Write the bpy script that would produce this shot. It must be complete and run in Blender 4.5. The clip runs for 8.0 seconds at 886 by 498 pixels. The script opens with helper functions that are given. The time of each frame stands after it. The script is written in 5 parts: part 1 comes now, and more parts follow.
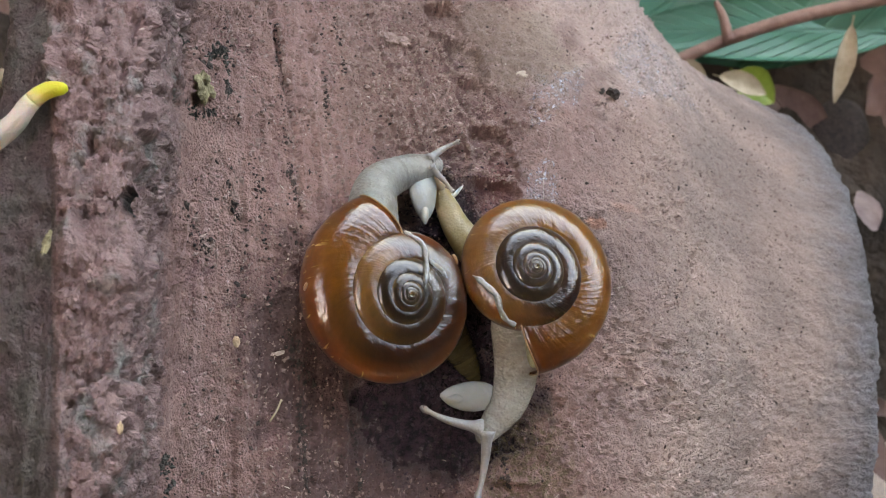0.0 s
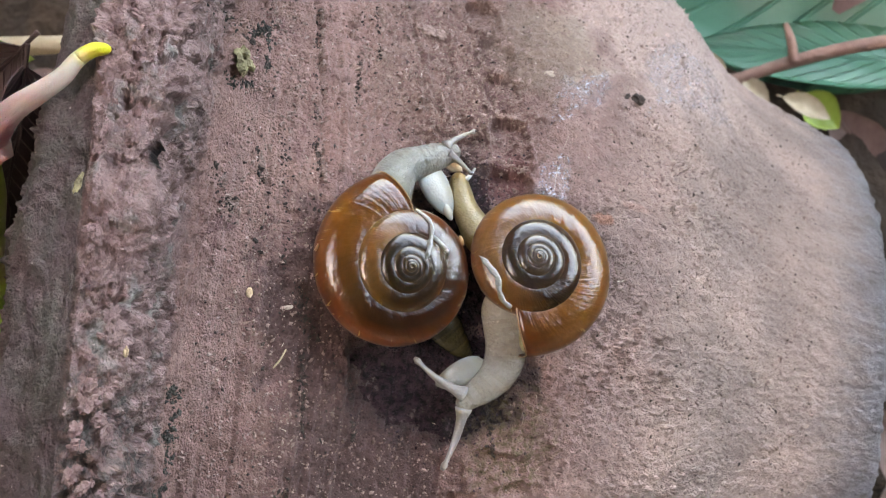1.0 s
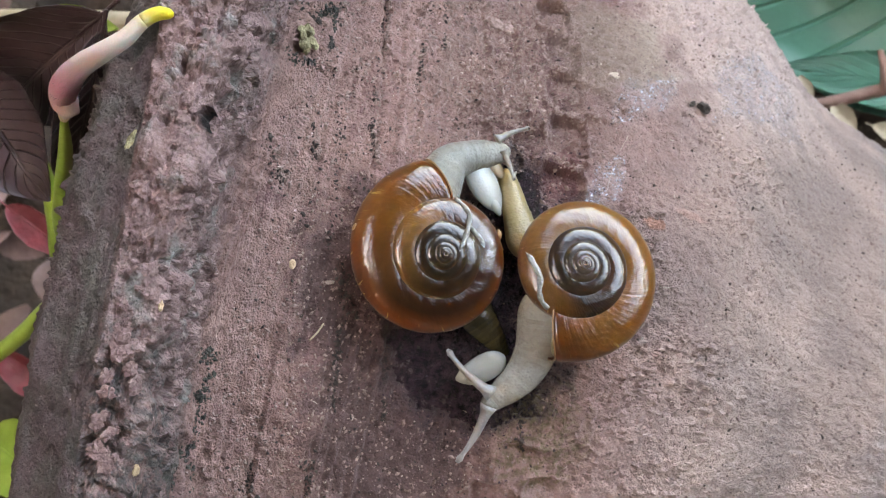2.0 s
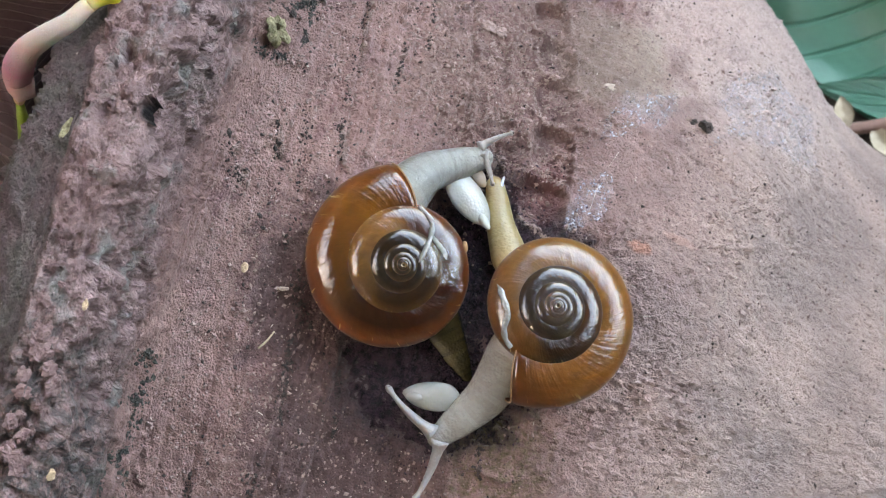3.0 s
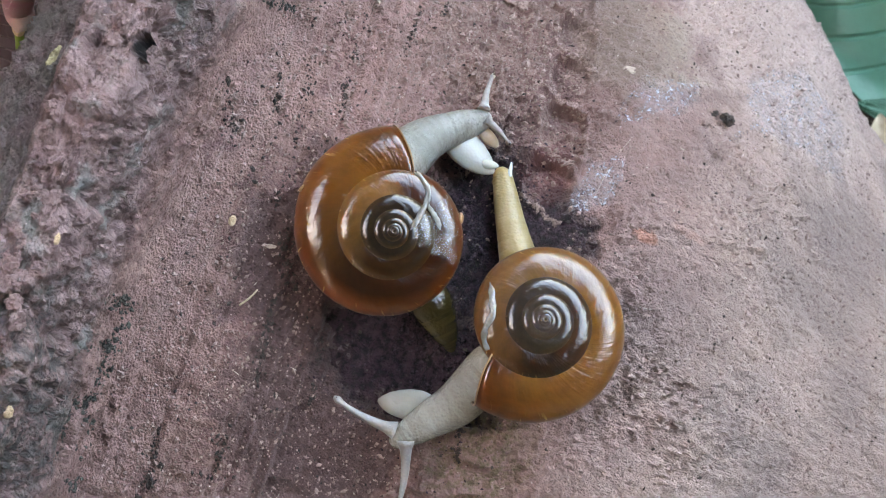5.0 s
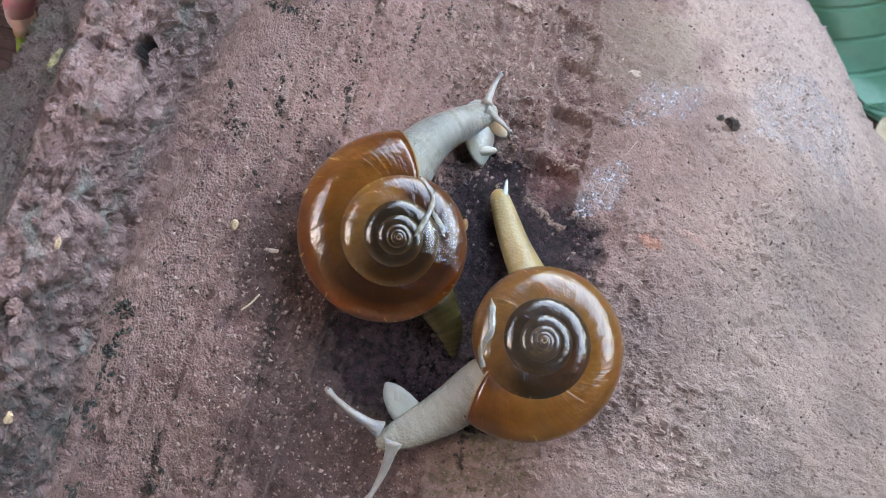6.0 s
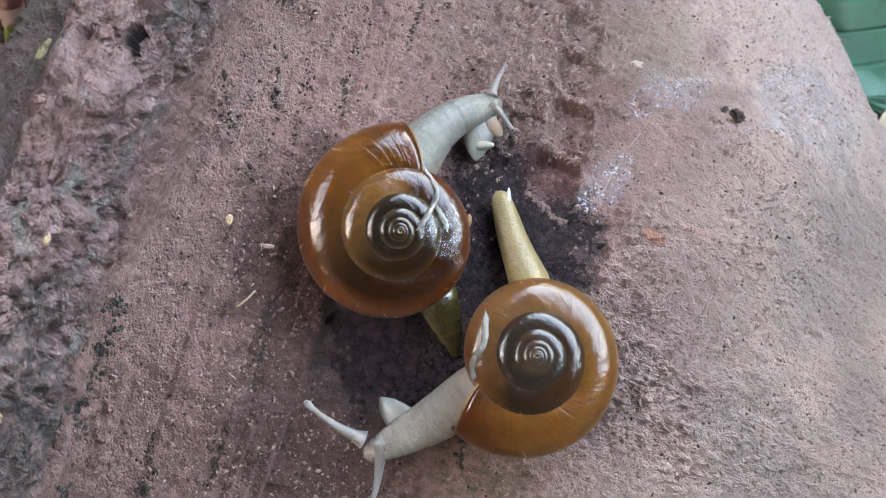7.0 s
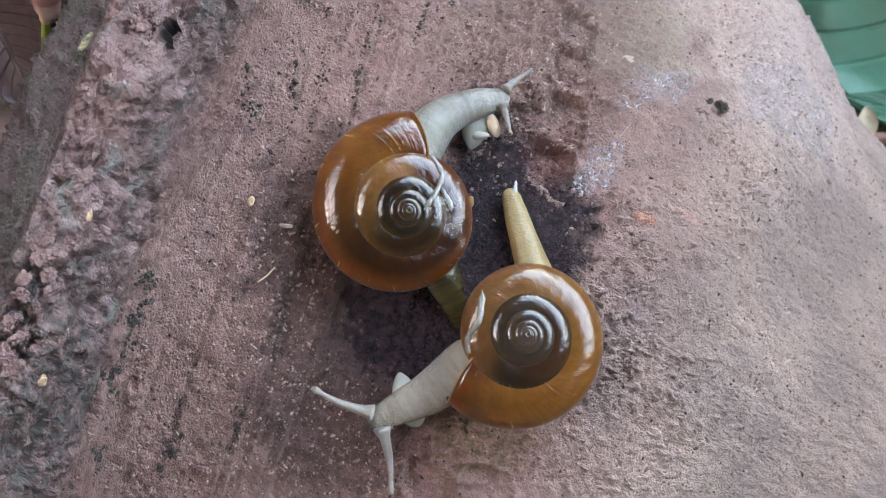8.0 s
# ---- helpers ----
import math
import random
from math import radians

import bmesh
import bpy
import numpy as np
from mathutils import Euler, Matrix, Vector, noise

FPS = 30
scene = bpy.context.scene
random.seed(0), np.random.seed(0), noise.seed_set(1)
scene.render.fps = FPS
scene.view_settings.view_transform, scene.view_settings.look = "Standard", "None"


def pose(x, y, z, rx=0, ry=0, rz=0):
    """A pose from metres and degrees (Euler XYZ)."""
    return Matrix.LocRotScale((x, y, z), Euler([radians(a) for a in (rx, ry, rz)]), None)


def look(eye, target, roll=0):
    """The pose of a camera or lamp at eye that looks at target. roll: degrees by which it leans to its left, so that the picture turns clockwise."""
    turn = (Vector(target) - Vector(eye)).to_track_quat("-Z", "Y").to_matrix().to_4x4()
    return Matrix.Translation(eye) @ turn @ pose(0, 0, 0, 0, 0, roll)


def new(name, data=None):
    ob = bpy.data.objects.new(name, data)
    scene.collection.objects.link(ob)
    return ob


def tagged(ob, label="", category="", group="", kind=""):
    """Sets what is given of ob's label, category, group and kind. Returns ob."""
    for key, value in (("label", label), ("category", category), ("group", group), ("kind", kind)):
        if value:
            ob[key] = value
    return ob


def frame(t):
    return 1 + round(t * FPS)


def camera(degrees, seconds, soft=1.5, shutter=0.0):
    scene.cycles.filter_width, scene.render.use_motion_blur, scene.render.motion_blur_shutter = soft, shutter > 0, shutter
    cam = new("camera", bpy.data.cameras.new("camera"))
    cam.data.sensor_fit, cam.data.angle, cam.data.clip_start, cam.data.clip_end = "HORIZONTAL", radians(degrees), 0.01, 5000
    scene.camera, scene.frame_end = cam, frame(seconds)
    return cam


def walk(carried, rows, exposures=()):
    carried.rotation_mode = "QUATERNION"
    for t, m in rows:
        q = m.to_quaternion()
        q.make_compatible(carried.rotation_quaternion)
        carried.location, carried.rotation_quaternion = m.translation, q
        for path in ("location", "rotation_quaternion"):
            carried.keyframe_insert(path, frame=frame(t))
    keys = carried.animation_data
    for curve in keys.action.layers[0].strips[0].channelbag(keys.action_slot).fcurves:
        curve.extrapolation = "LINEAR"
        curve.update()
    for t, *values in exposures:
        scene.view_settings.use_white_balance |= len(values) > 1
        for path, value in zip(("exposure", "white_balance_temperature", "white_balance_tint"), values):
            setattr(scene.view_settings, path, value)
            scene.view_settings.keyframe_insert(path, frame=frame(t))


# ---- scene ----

MM = 0.001
# ---------------------------------------------------------------- camera
cam = camera(43.1, 8.0, 1.1)
cam.data.dof.use_dof, cam.data.dof.focus_distance, cam.data.dof.aperture_fstop = True, 0.098, 90.0
walk(cam, [(t, pose(x, y, z, rx, ry, rz)) for t, x, y, z, rx, ry, rz in [
    (0, 0.00000, 0.00000, 0.29000, -0.038, -0.085, 0.046),
    (0.5, 0.00316, -0.00119, 0.29607, 0.047, 2.660, 2.870),
    (1, 0.00978, -0.00196, 0.29760, 0.363, 5.242, 5.383),
    (1.5, 0.01083, -0.00356, 0.29702, 0.885, 7.708, 7.978),
    (1.7, 0.01248, -0.00436, 0.29820, 1.319, 8.716, 8.968),
    (2.8, 0.02195, -0.00085, 0.29143, 2.485, 12.909, 13.279),
    (3, 0.02313, -0.00057, 0.28966, 2.439, 13.401, 14.030),
    (3.5, 0.02474, -0.00054, 0.28903, 2.935, 14.263, 15.549),
    (4, 0.02648, -0.00393, 0.28680, 3.637, 14.897, 17.209),
    (4.5, 0.02658, -0.00322, 0.28534, 3.911, 15.011, 18.632),
    (6, 0.02595, -0.00242, 0.28419, 4.068, 14.986, 19.214),
    (6.5, 0.02453, -0.00253, 0.28315, 3.951, 14.908, 19.120),
    (7, 0.02517, -0.00254, 0.28214, 3.774, 14.841, 19.045),
    (7.5, 0.02511, -0.00448, 0.28692, 3.867, 14.516, 19.025),
    (8, 0.02656, -0.00499, 0.28978, 3.951, 14.361, 18.959),
]], [(0, 4.62, 10700, 15), (0.5, 4.87, 10500, 15), (1.5, 4.97, 10100, 14), (3, 5.0, 9400, 12), (4.5, 4.99, 9000, 11), (8, 4.97, 8950, 11)])

# ---------------------------------------------------------------- light
SUN_ELEVATION, SUN_AZIMUTH = 54.0, 252.0   # hidden by the crown added to block sky; degrees; the azimuth counts from +x towards +y
world = bpy.data.worlds.new("sky")
scene.world = world
world.use_nodes = True
wn = world.node_tree
sky = wn.nodes.new("ShaderNodeTexSky")
sky.sky_type, sky.sun_disc = "NISHITA", False
sky.dust_density, sky.ozone_density = 3.0, 0.6
sky.sun_elevation, sky.sun_rotation = radians(SUN_ELEVATION), radians(90 - SUN_AZIMUTH)
wn.links.new(sky.outputs[0], wn.nodes["Background"].inputs[0])
wn.nodes["Background"].inputs[1].default_value = 0.15
sun = new("sun", bpy.data.lights.new("sun", "SUN"))
sun.data.energy, sun.data.angle, sun.data.color = 0.5, radians(10), (1.0, 0.97, 0.93)
ce, se = math.cos(radians(SUN_ELEVATION)), math.sin(radians(SUN_ELEVATION))
sun.matrix_world = look((ce * math.cos(radians(SUN_AZIMUTH)), ce * math.sin(radians(SUN_AZIMUTH)), se), (0, 0, 0))


# ---------------------------------------------------------------- helpers
def value_noise(x, y, seed=0):
    """Smooth noise between -1 and 1 on arrays, one cell a unit."""
    table = np.random.RandomState(seed).uniform(-1, 1, (256, 256))
    xi, yi = np.floor(x).astype(int), np.floor(y).astype(int)
    fx, fy = x - xi, y - yi
    fx, fy = fx * fx * fx * (fx * (fx * 6 - 15) + 10), fy * fy * fy * (fy * (fy * 6 - 15) + 10)
    a, b = table[xi & 255, yi & 255], table[(xi + 1) & 255, yi & 255]
    c, d = table[xi & 255, (yi + 1) & 255], table[(xi + 1) & 255, (yi + 1) & 255]
    return (a * (1 - fx) + b * fx) * (1 - fy) + (c * (1 - fx) + d * fx) * fy


def fbm(x, y, octaves=4, seed=0):
    total, gain = 0 * x, 1.0
    for n in range(octaves):
        total, gain = total + gain * value_noise(x * 2**n + 17.3 * n, y * 2**n + 5.1 * n, seed + n), gain * 0.5
    return total


def hermite(knots, values, at):
    """A smooth curve through values (rows) at the knots."""
    knots, values, at = np.asarray(knots, float), np.asarray(values, float), np.asarray(at, float)
    slopes = np.gradient(values, knots, axis=0) if len(knots) > 1 else 0 * values
    n = np.clip(np.searchsorted(knots, at) - 1, 0, len(knots) - 2)
    h = knots[n + 1] - knots[n]
    t = np.clip((at - knots[n]) / h, 0, 1)
    if values.ndim > 1:
        t, h = t[..., None], h[..., None]
    return ((2 * t**3 - 3 * t**2 + 1) * values[n] + (t**3 - 2 * t**2 + t) * h * slopes[n]
            + (3 * t**2 - 2 * t**3) * values[n + 1] + (t**3 - t**2) * h * slopes[n + 1])


def mesh_of(name, verts, faces, material, uv=None, smooth=True):
    me = bpy.data.meshes.new(name)
    me.from_pydata(verts, [], faces)
    me.polygons.foreach_set("use_smooth", [smooth] * len(me.polygons))
    if uv is not None:
        layer = me.uv_layers.new(name="UVMap")
        loops = np.empty(len(me.loops), dtype=np.int32)
        me.loops.foreach_get("vertex_index", loops)
        layer.data.foreach_set("uv", np.asarray(uv, dtype=np.float32)[loops].ravel())
    me.materials.append(material)
    me.update()
    return me


def part(name, data, parent, label=""):
    ob = new(name, data)
    ob.parent = parent
    return tagged(ob, label)


def from_bm(name, bm, material, smooth=True):
    me = bpy.data.meshes.new(name)
    bm.to_mesh(me)
    bm.free()
    me.polygons.foreach_set("use_smooth", [smooth] * len(me.polygons))
    me.materials.append(material)
    return me


def grid_faces(rows, cols, closed=False):
    wrap = cols if closed else cols - 1
    return [(r * cols + c, r * cols + (c + 1) % cols, (r + 1) * cols + (c + 1) % cols, (r + 1) * cols + c)
            for r in range(rows - 1) for c in range(wrap)]


def tube(name, points, radii, material, sides=10, flat=1.0):
    """A round rod of changing thickness along points (metres), closed at the ends."""
    pts = [Vector(p) for p in points]
    verts, up = [], Vector((0.13, 0.21, 1)).normalized()
    for n, p in enumerate(pts):
        along = (pts[min(n + 1, len(pts) - 1)] - pts[max(n - 1, 0)]).normalized()
        side = along.cross(up).normalized()
        over = side.cross(along)
        for k in range(sides):
            a = 2 * math.pi * k / sides
            verts.append(p + float(radii[n]) * (math.cos(a) * side + flat * math.sin(a) * over))
    faces = grid_faces(len(pts), sides, True)
    faces.append(tuple(range(sides))[::-1])
    faces.append(tuple(range((len(pts) - 1) * sides, len(pts) * sides)))
    return mesh_of(name, verts, faces, material, [(v // sides / len(pts), v % sides / sides) for v in range(len(verts))])


def smooth_points(points, count):
    """Points in equal steps along a smooth curve through the given ones."""
    values = np.array(points, float)
    return hermite(np.arange(len(values)), values, np.linspace(0, len(values) - 1, count))


# ---------------------------------------------------------------- materials
class Nodes:
    """A small writer of node materials."""

    def __init__(self, name):
        self.material = bpy.data.materials.new(name)
        self.material.use_nodes = True
        self.tree = self.material.node_tree
        self.shader = self.tree.nodes["Principled BSDF"]

    def node(self, kind, **values):
        made = self.tree.nodes.new("ShaderNode" + kind)
        for key, value in values.items():
            if key in made.inputs:
                self.plug(value, made.inputs[key])
        return made

    def plug(self, value, socket):
        if isinstance(value, bpy.types.NodeSocket):
            self.tree.links.new(value, socket)
        else:
            socket.default_value = (*value, 1.0) if isinstance(value, tuple) and len(value) == 3 and socket.type == "RGBA" else value

    def set(self, **values):
        for key, value in values.items():
            self.plug(value, self.shader.inputs[key.replace("_", " ")])
        return self

    def uv(self):
        return self.node("TexCoord").outputs["UV"]

    def place(self):
        return self.node("TexCoord").outputs["Object"]

    def scaled(self, vector, x, y, z=1.0):
        return self.node("Mapping", Vector=vector, Scale=Vector((x, y, z))).outputs[0]

    def noise(self, vector, scale, detail=4.0, rough=0.55, distort=0.0):
        return self.node("TexNoise", Vector=vector, Scale=scale, Detail=detail, Roughness=rough, Distortion=distort).outputs["Fac"]

    def cells(self, vector, scale, output="Distance"):
        return self.node("TexVoronoi", Vector=vector, Scale=scale).outputs[output]

    def ramp(self, fac, *stops):
        made = self.node("ValToRGB", Fac=fac)
        made.color_ramp.elements[0].position, made.color_ramp.elements[1].position = stops[0][0], stops[-1][0]
        for place, _ in stops[1:-1]:
            made.color_ramp.elements.new(place)
        for element, (_, colour) in zip(made.color_ramp.elements, stops):
            element.color = (*colour, 1.0) if isinstance(colour, tuple) else (colour, colour, colour, 1.0)
        return made.outputs[0]

    def step(self, fac, low, high):
        made = self.node("MapRange", Value=fac)
        for key, value in (("From Min", low), ("From Max", high)):
            made.inputs[key].default_value = value
        return made.outputs[0]

    def mix(self, fac, a, b, how="MIX"):
        made = self.tree.nodes.new("ShaderNodeMix")
        made.data_type, made.blend_type = "RGBA", how
        for value, index in ((fac, 0), (a, 6), (b, 7)):
            self.plug(value, made.inputs[index])
        return made.outputs[2]

    def maths(self, how, a, b=0.0):
        made = self.tree.nodes.new("ShaderNodeMath")
        made.operation = how
        self.plug(a, made.inputs[0])
        self.plug(b, made.inputs[1])
        return made.outputs[0]

    def split(self, vector):
        return self.node("SeparateXYZ", Vector=vector).outputs

    def bump(self, height, metres, strength=1.0):
        return self.node("Bump", Height=height, Distance=metres, Strength=strength).outputs[0]


def ragged_blot(m, uv, x, y, wide, high, warp):
    """A blot with ragged edges on a surface measured in millimetres: 1 inside, 0 outside."""
    px, py, _ = m.split(uv)
    dx = m.maths("DIVIDE", m.maths("SUBTRACT", px, x), wide)
    dy = m.maths("DIVIDE", m.maths("SUBTRACT", py, y), high)
    far = m.maths("SQRT", m.maths("ADD", m.maths("MULTIPLY", dx, dx), m.maths("MULTIPLY", dy, dy)))
    far = m.maths("ADD", far, m.maths("MULTIPLY", m.maths("SUBTRACT", warp, 0.5), 1.6))
    return m.step(far, 1.15, 0.75)


def clay():
    m = Nodes("weathered_clay")
    uv = m.uv()
    s, arc, _ = m.split(uv)
    broad = m.noise(uv, 0.08, 3)
    middle = m.noise(uv, 0.30, 5)
    fine = m.noise(uv, 1.3, 6, 0.65)
    grain = m.noise(uv, 2.8, 5, 0.7)
    streak = m.noise(m.scaled(uv, 1.2, 0.07), 1.0, 4, 0.6)
    warp = m.noise(uv, 0.3, 5, 0.6)
    colour = m.mix(m.step(broad, 0.35, 0.65), (0.256, 0.142, 0.131), (0.330, 0.194, 0.174))
    colour = m.mix(m.maths("MULTIPLY", m.step(streak, 0.45, 0.72), 0.7), colour, (0.370, 0.242, 0.220))
    colour = m.mix(m.maths("MULTIPLY", m.step(middle, 0.52, 0.72), 0.5), colour, (0.177, 0.095, 0.106))
    # the paler shoulder, with light from the right put into its colour, and the grey foot
    colour = m.mix(m.maths("MULTIPLY", m.step(m.maths("ADD", s, m.maths("MULTIPLY", middle, 14.0)), 8.0, 28.0), 0.85), colour,
                   m.mix(m.step(broad, 0.4, 0.62), (0.315, 0.240, 0.218), (0.470, 0.345, 0.305)))
    colour = m.mix(m.maths("MULTIPLY", ragged_blot(m, uv, 14.0, 66.0, 16.0, 22.0, warp), 0.8), colour, (0.530, 0.395, 0.355))
    colour = m.mix(m.maths("MULTIPLY", ragged_blot(m, uv, 1.0, 44.0, 7.0, 7.0, warp), 0.45), colour, (0.342, 0.290, 0.224))
    colour = m.mix(m.step(m.maths("ADD", s, m.maths("MULTIPLY", middle, 7.0)), 43.0, 55.0), colour, m.mix(m.step(middle, 0.38, 0.62), (0.085, 0.090, 0.105), (0.20, 0.20, 0.22)))
    # the rough pink-grey collar with algae and its dark lip
    collar = m.step(m.maths("ADD", s, m.maths("MULTIPLY", fine, 3.0)), -32.0, -34.0)
    crust = m.mix(m.step(m.noise(uv, 0.7, 6, 0.65), 0.38, 0.62), (0.185, 0.108, 0.107), (0.320, 0.215, 0.212))
    crust = m.mix(m.step(m.noise(uv, 0.33, 5), 0.55, 0.70), crust, (0.240, 0.252, 0.240))
    colour = m.mix(m.maths("MULTIPLY", collar, 0.85), colour, crust)
    algae = m.maths("MULTIPLY", m.step(s, -30.5, -34.0), m.step(m.maths("ADD", m.maths("MULTIPLY", m.noise(uv, 0.22, 4), 0.5), m.maths("MULTIPLY", m.noise(uv, 1.7, 6, 0.75), 0.6)), 0.585, 0.65))
    colour = m.mix(m.maths("MULTIPLY", algae, 0.38), colour, m.mix(m.step(fine, 0.45, 0.6), (0.029, 0.030, 0.034), (0.058, 0.076, 0.054)))
    mould = m.maths("MULTIPLY", m.maths("MAXIMUM", ragged_blot(m, uv, -45.5, -10.0, 5.0, 14.0, warp), ragged_blot(m, uv, -40.0, -8.0, 6.0, 9.0, warp)), m.step(m.noise(uv, 1.0, 5, 0.7), 0.40, 0.58))
    colour = m.mix(m.maths("MULTIPLY", mould, 0.8), colour, (0.052, 0.058, 0.056))
    over = m.maths("MAXIMUM", m.maths("ADD", arc, 5.0), 0.0)
    shifted = m.maths("ADD", s, m.maths("MULTIPLY", m.maths("MULTIPLY", over, over), 0.004))
    lip = m.step(m.maths("ADD", shifted, m.maths("MULTIPLY", fine, 0.8)), -45.6, -46.2)
    colour = m.mix(m.maths("MULTIPLY", lip, 0.9), colour, m.mix(m.step(middle, 0.42, 0.62), (0.100, 0.068, 0.070), (0.085, 0.080, 0.070)))
    colour = m.mix(ragged_blot(m, uv, -42.3, 16.4, 0.95, 0.9, m.maths("ADD", 0.35, m.maths("MULTIPLY", warp, 0.3))), colour, (0.006, 0.005, 0.006))   # the hole's dark inside, its shade painted on as near-black
    # grit: dark and pale grains
    grit = m.noise(m.scaled(uv, 1.0, 0.7), 2.2, 4, 0.75)
    colour = m.mix(m.maths("MULTIPLY", m.step(grit, 0.66, 0.70), 0.7), colour, (0.060, 0.042, 0.044))
    pale = m.noise(uv, 2.6, 2, 0.5)
    colour = m.mix(m.maths("MULTIPLY", m.step(pale, 0.70, 0.76), 0.75), colour, (0.572, 0.460, 0.447))
    colour = m.mix(1.0, colour, m.ramp(fine, (0.25, 0.84), (0.75, 1.14)), "MULTIPLY")
    colour = m.mix(1.0, colour, m.ramp(grain, (0.28, 0.80), (0.72, 1.19)), "MULTIPLY")
    # a darker brown over the flaking band and the lower belly
    brown_tone = m.maths("MAXIMUM", ragged_blot(m, uv, -6.0, 37.0, 11.0, 17.0, warp), ragged_blot(m, uv, -14.0, -9.0, 10.0, 13.0, warp))
    colour = m.mix(m.maths("MULTIPLY", brown_tone, 0.42), colour, (0.130, 0.085, 0.078))
    # slime-wet, darker ground round the animals, with the first snail's shadow painted in
    wet = m.maths("MAXIMUM", ragged_blot(m, uv, -5.5, 16.5, 5.0, 10.5, warp), ragged_blot(m, uv, -6.0, 4.0, 9.0, 6.5, warp))
    wet = m.maths("MAXIMUM", wet, ragged_blot(m, uv, 0.0, 16.0, 5.5, 8.5, warp))
    # damp marks that also darken the clay for the shell's soft cast shadow
    damp = m.maths("MAXIMUM", wet, m.maths("MULTIPLY", ragged_blot(m, uv, -16.5, 9.0, 8.5, 10.5, warp), 0.84))
    damp = m.maths("MAXIMUM", damp, m.maths("MULTIPLY", ragged_blot(m, uv, -11.5, -4.5, 8.5, 9.0, warp), 0.76))
    damp = m.maths("MAXIMUM", damp, m.maths("MULTIPLY", ragged_blot(m, uv, -18.5, 10.0, 5.5, 7.5, warp), 0.95))
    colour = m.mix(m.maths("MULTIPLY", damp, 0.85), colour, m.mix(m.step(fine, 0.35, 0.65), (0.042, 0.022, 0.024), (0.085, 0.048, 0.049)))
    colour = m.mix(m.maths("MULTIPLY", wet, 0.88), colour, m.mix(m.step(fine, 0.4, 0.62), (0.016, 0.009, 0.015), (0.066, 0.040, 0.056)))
    moss = m.maths("MULTIPLY", ragged_blot(m, uv, 2.2, -2.0, 4.6, 6.0, warp), m.step(fine, 0.42, 0.60))
    colour = m.mix(m.maths("MULTIPLY", moss, 0.8), colour, (0.114, 0.095, 0.039))
    colour = m.mix(m.maths("MULTIPLY", ragged_blot(m, uv, -1.3, 25.0, 2.4, 3.2, warp), 0.6), colour, (0.146, 0.050, 0.050))
    # faint shade of the stamped hollows, painted into the clay colour
    colour = m.mix(m.maths("MULTIPLY", ragged_blot(m, uv, -4.0, 38.0, 2.6, 12.0, warp), 0.15), colour, (0.104, 0.055, 0.065))
    colour = m.mix(m.maths("MULTIPLY", ragged_blot(m, uv, 9.2, 23.6, 1.2, 0.8, warp), 0.6), colour, (0.572, 0.260, 0.178))
    colour = m.mix(m.maths("MULTIPLY", ragged_blot(m, uv, 12.8, 26.2, 1.9, 0.5, warp), 0.5), colour, (0.543, 0.320, 0.269))
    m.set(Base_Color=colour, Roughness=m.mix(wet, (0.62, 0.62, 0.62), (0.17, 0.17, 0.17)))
    m.set(Specular_IOR_Level=m.maths("ADD", 0.30, m.maths("MULTIPLY", wet, 0.4)))
    height = m.maths("ADD", m.maths("ADD", m.maths("MULTIPLY", fine, 0.32), m.maths("MULTIPLY", grain, 0.55)), m.maths("MULTIPLY", m.noise(uv, 6.0, 3, 0.65), 0.35))
    # crumbs: rounded grains in patches, larger ones sparse
    small = m.maths("MULTIPLY", m.step(m.cells(uv, 3.4), 0.50, 0.12), m.step(m.noise(uv, 0.9, 3), 0.28, 0.60))
    large = m.maths("MULTIPLY", m.step(m.cells(m.scaled(uv, 1.0, 0.75), 1.25), 0.38, 0.12), m.step(m.noise(m.scaled(uv, 1.0, 1.0, 1.0), 0.55, 4), 0.50, 0.60))
    height = m.maths("ADD", height, m.maths("ADD", m.maths("MULTIPLY", small, 0.34), m.maths("MULTIPLY", large, 0.50)))
    cracks = m.maths("ADD", m.cells(m.scaled(uv, 1.0, 1.2), 0.75), m.maths("MULTIPLY", m.cells(uv, 2.1), 0.5))
    height = m.maths("SUBTRACT", height, m.maths("MULTIPLY", m.maths("MULTIPLY", collar, m.maths("SUBTRACT", 1.0, lip)), m.maths("MULTIPLY", cracks, 0.6)))
    height = m.maths("MULTIPLY", height, m.maths("ADD", 1.0, m.maths("MULTIPLY", wet, 1.3)))
    m.set(Normal=m.bump(height, 0.0007))
    return m.material


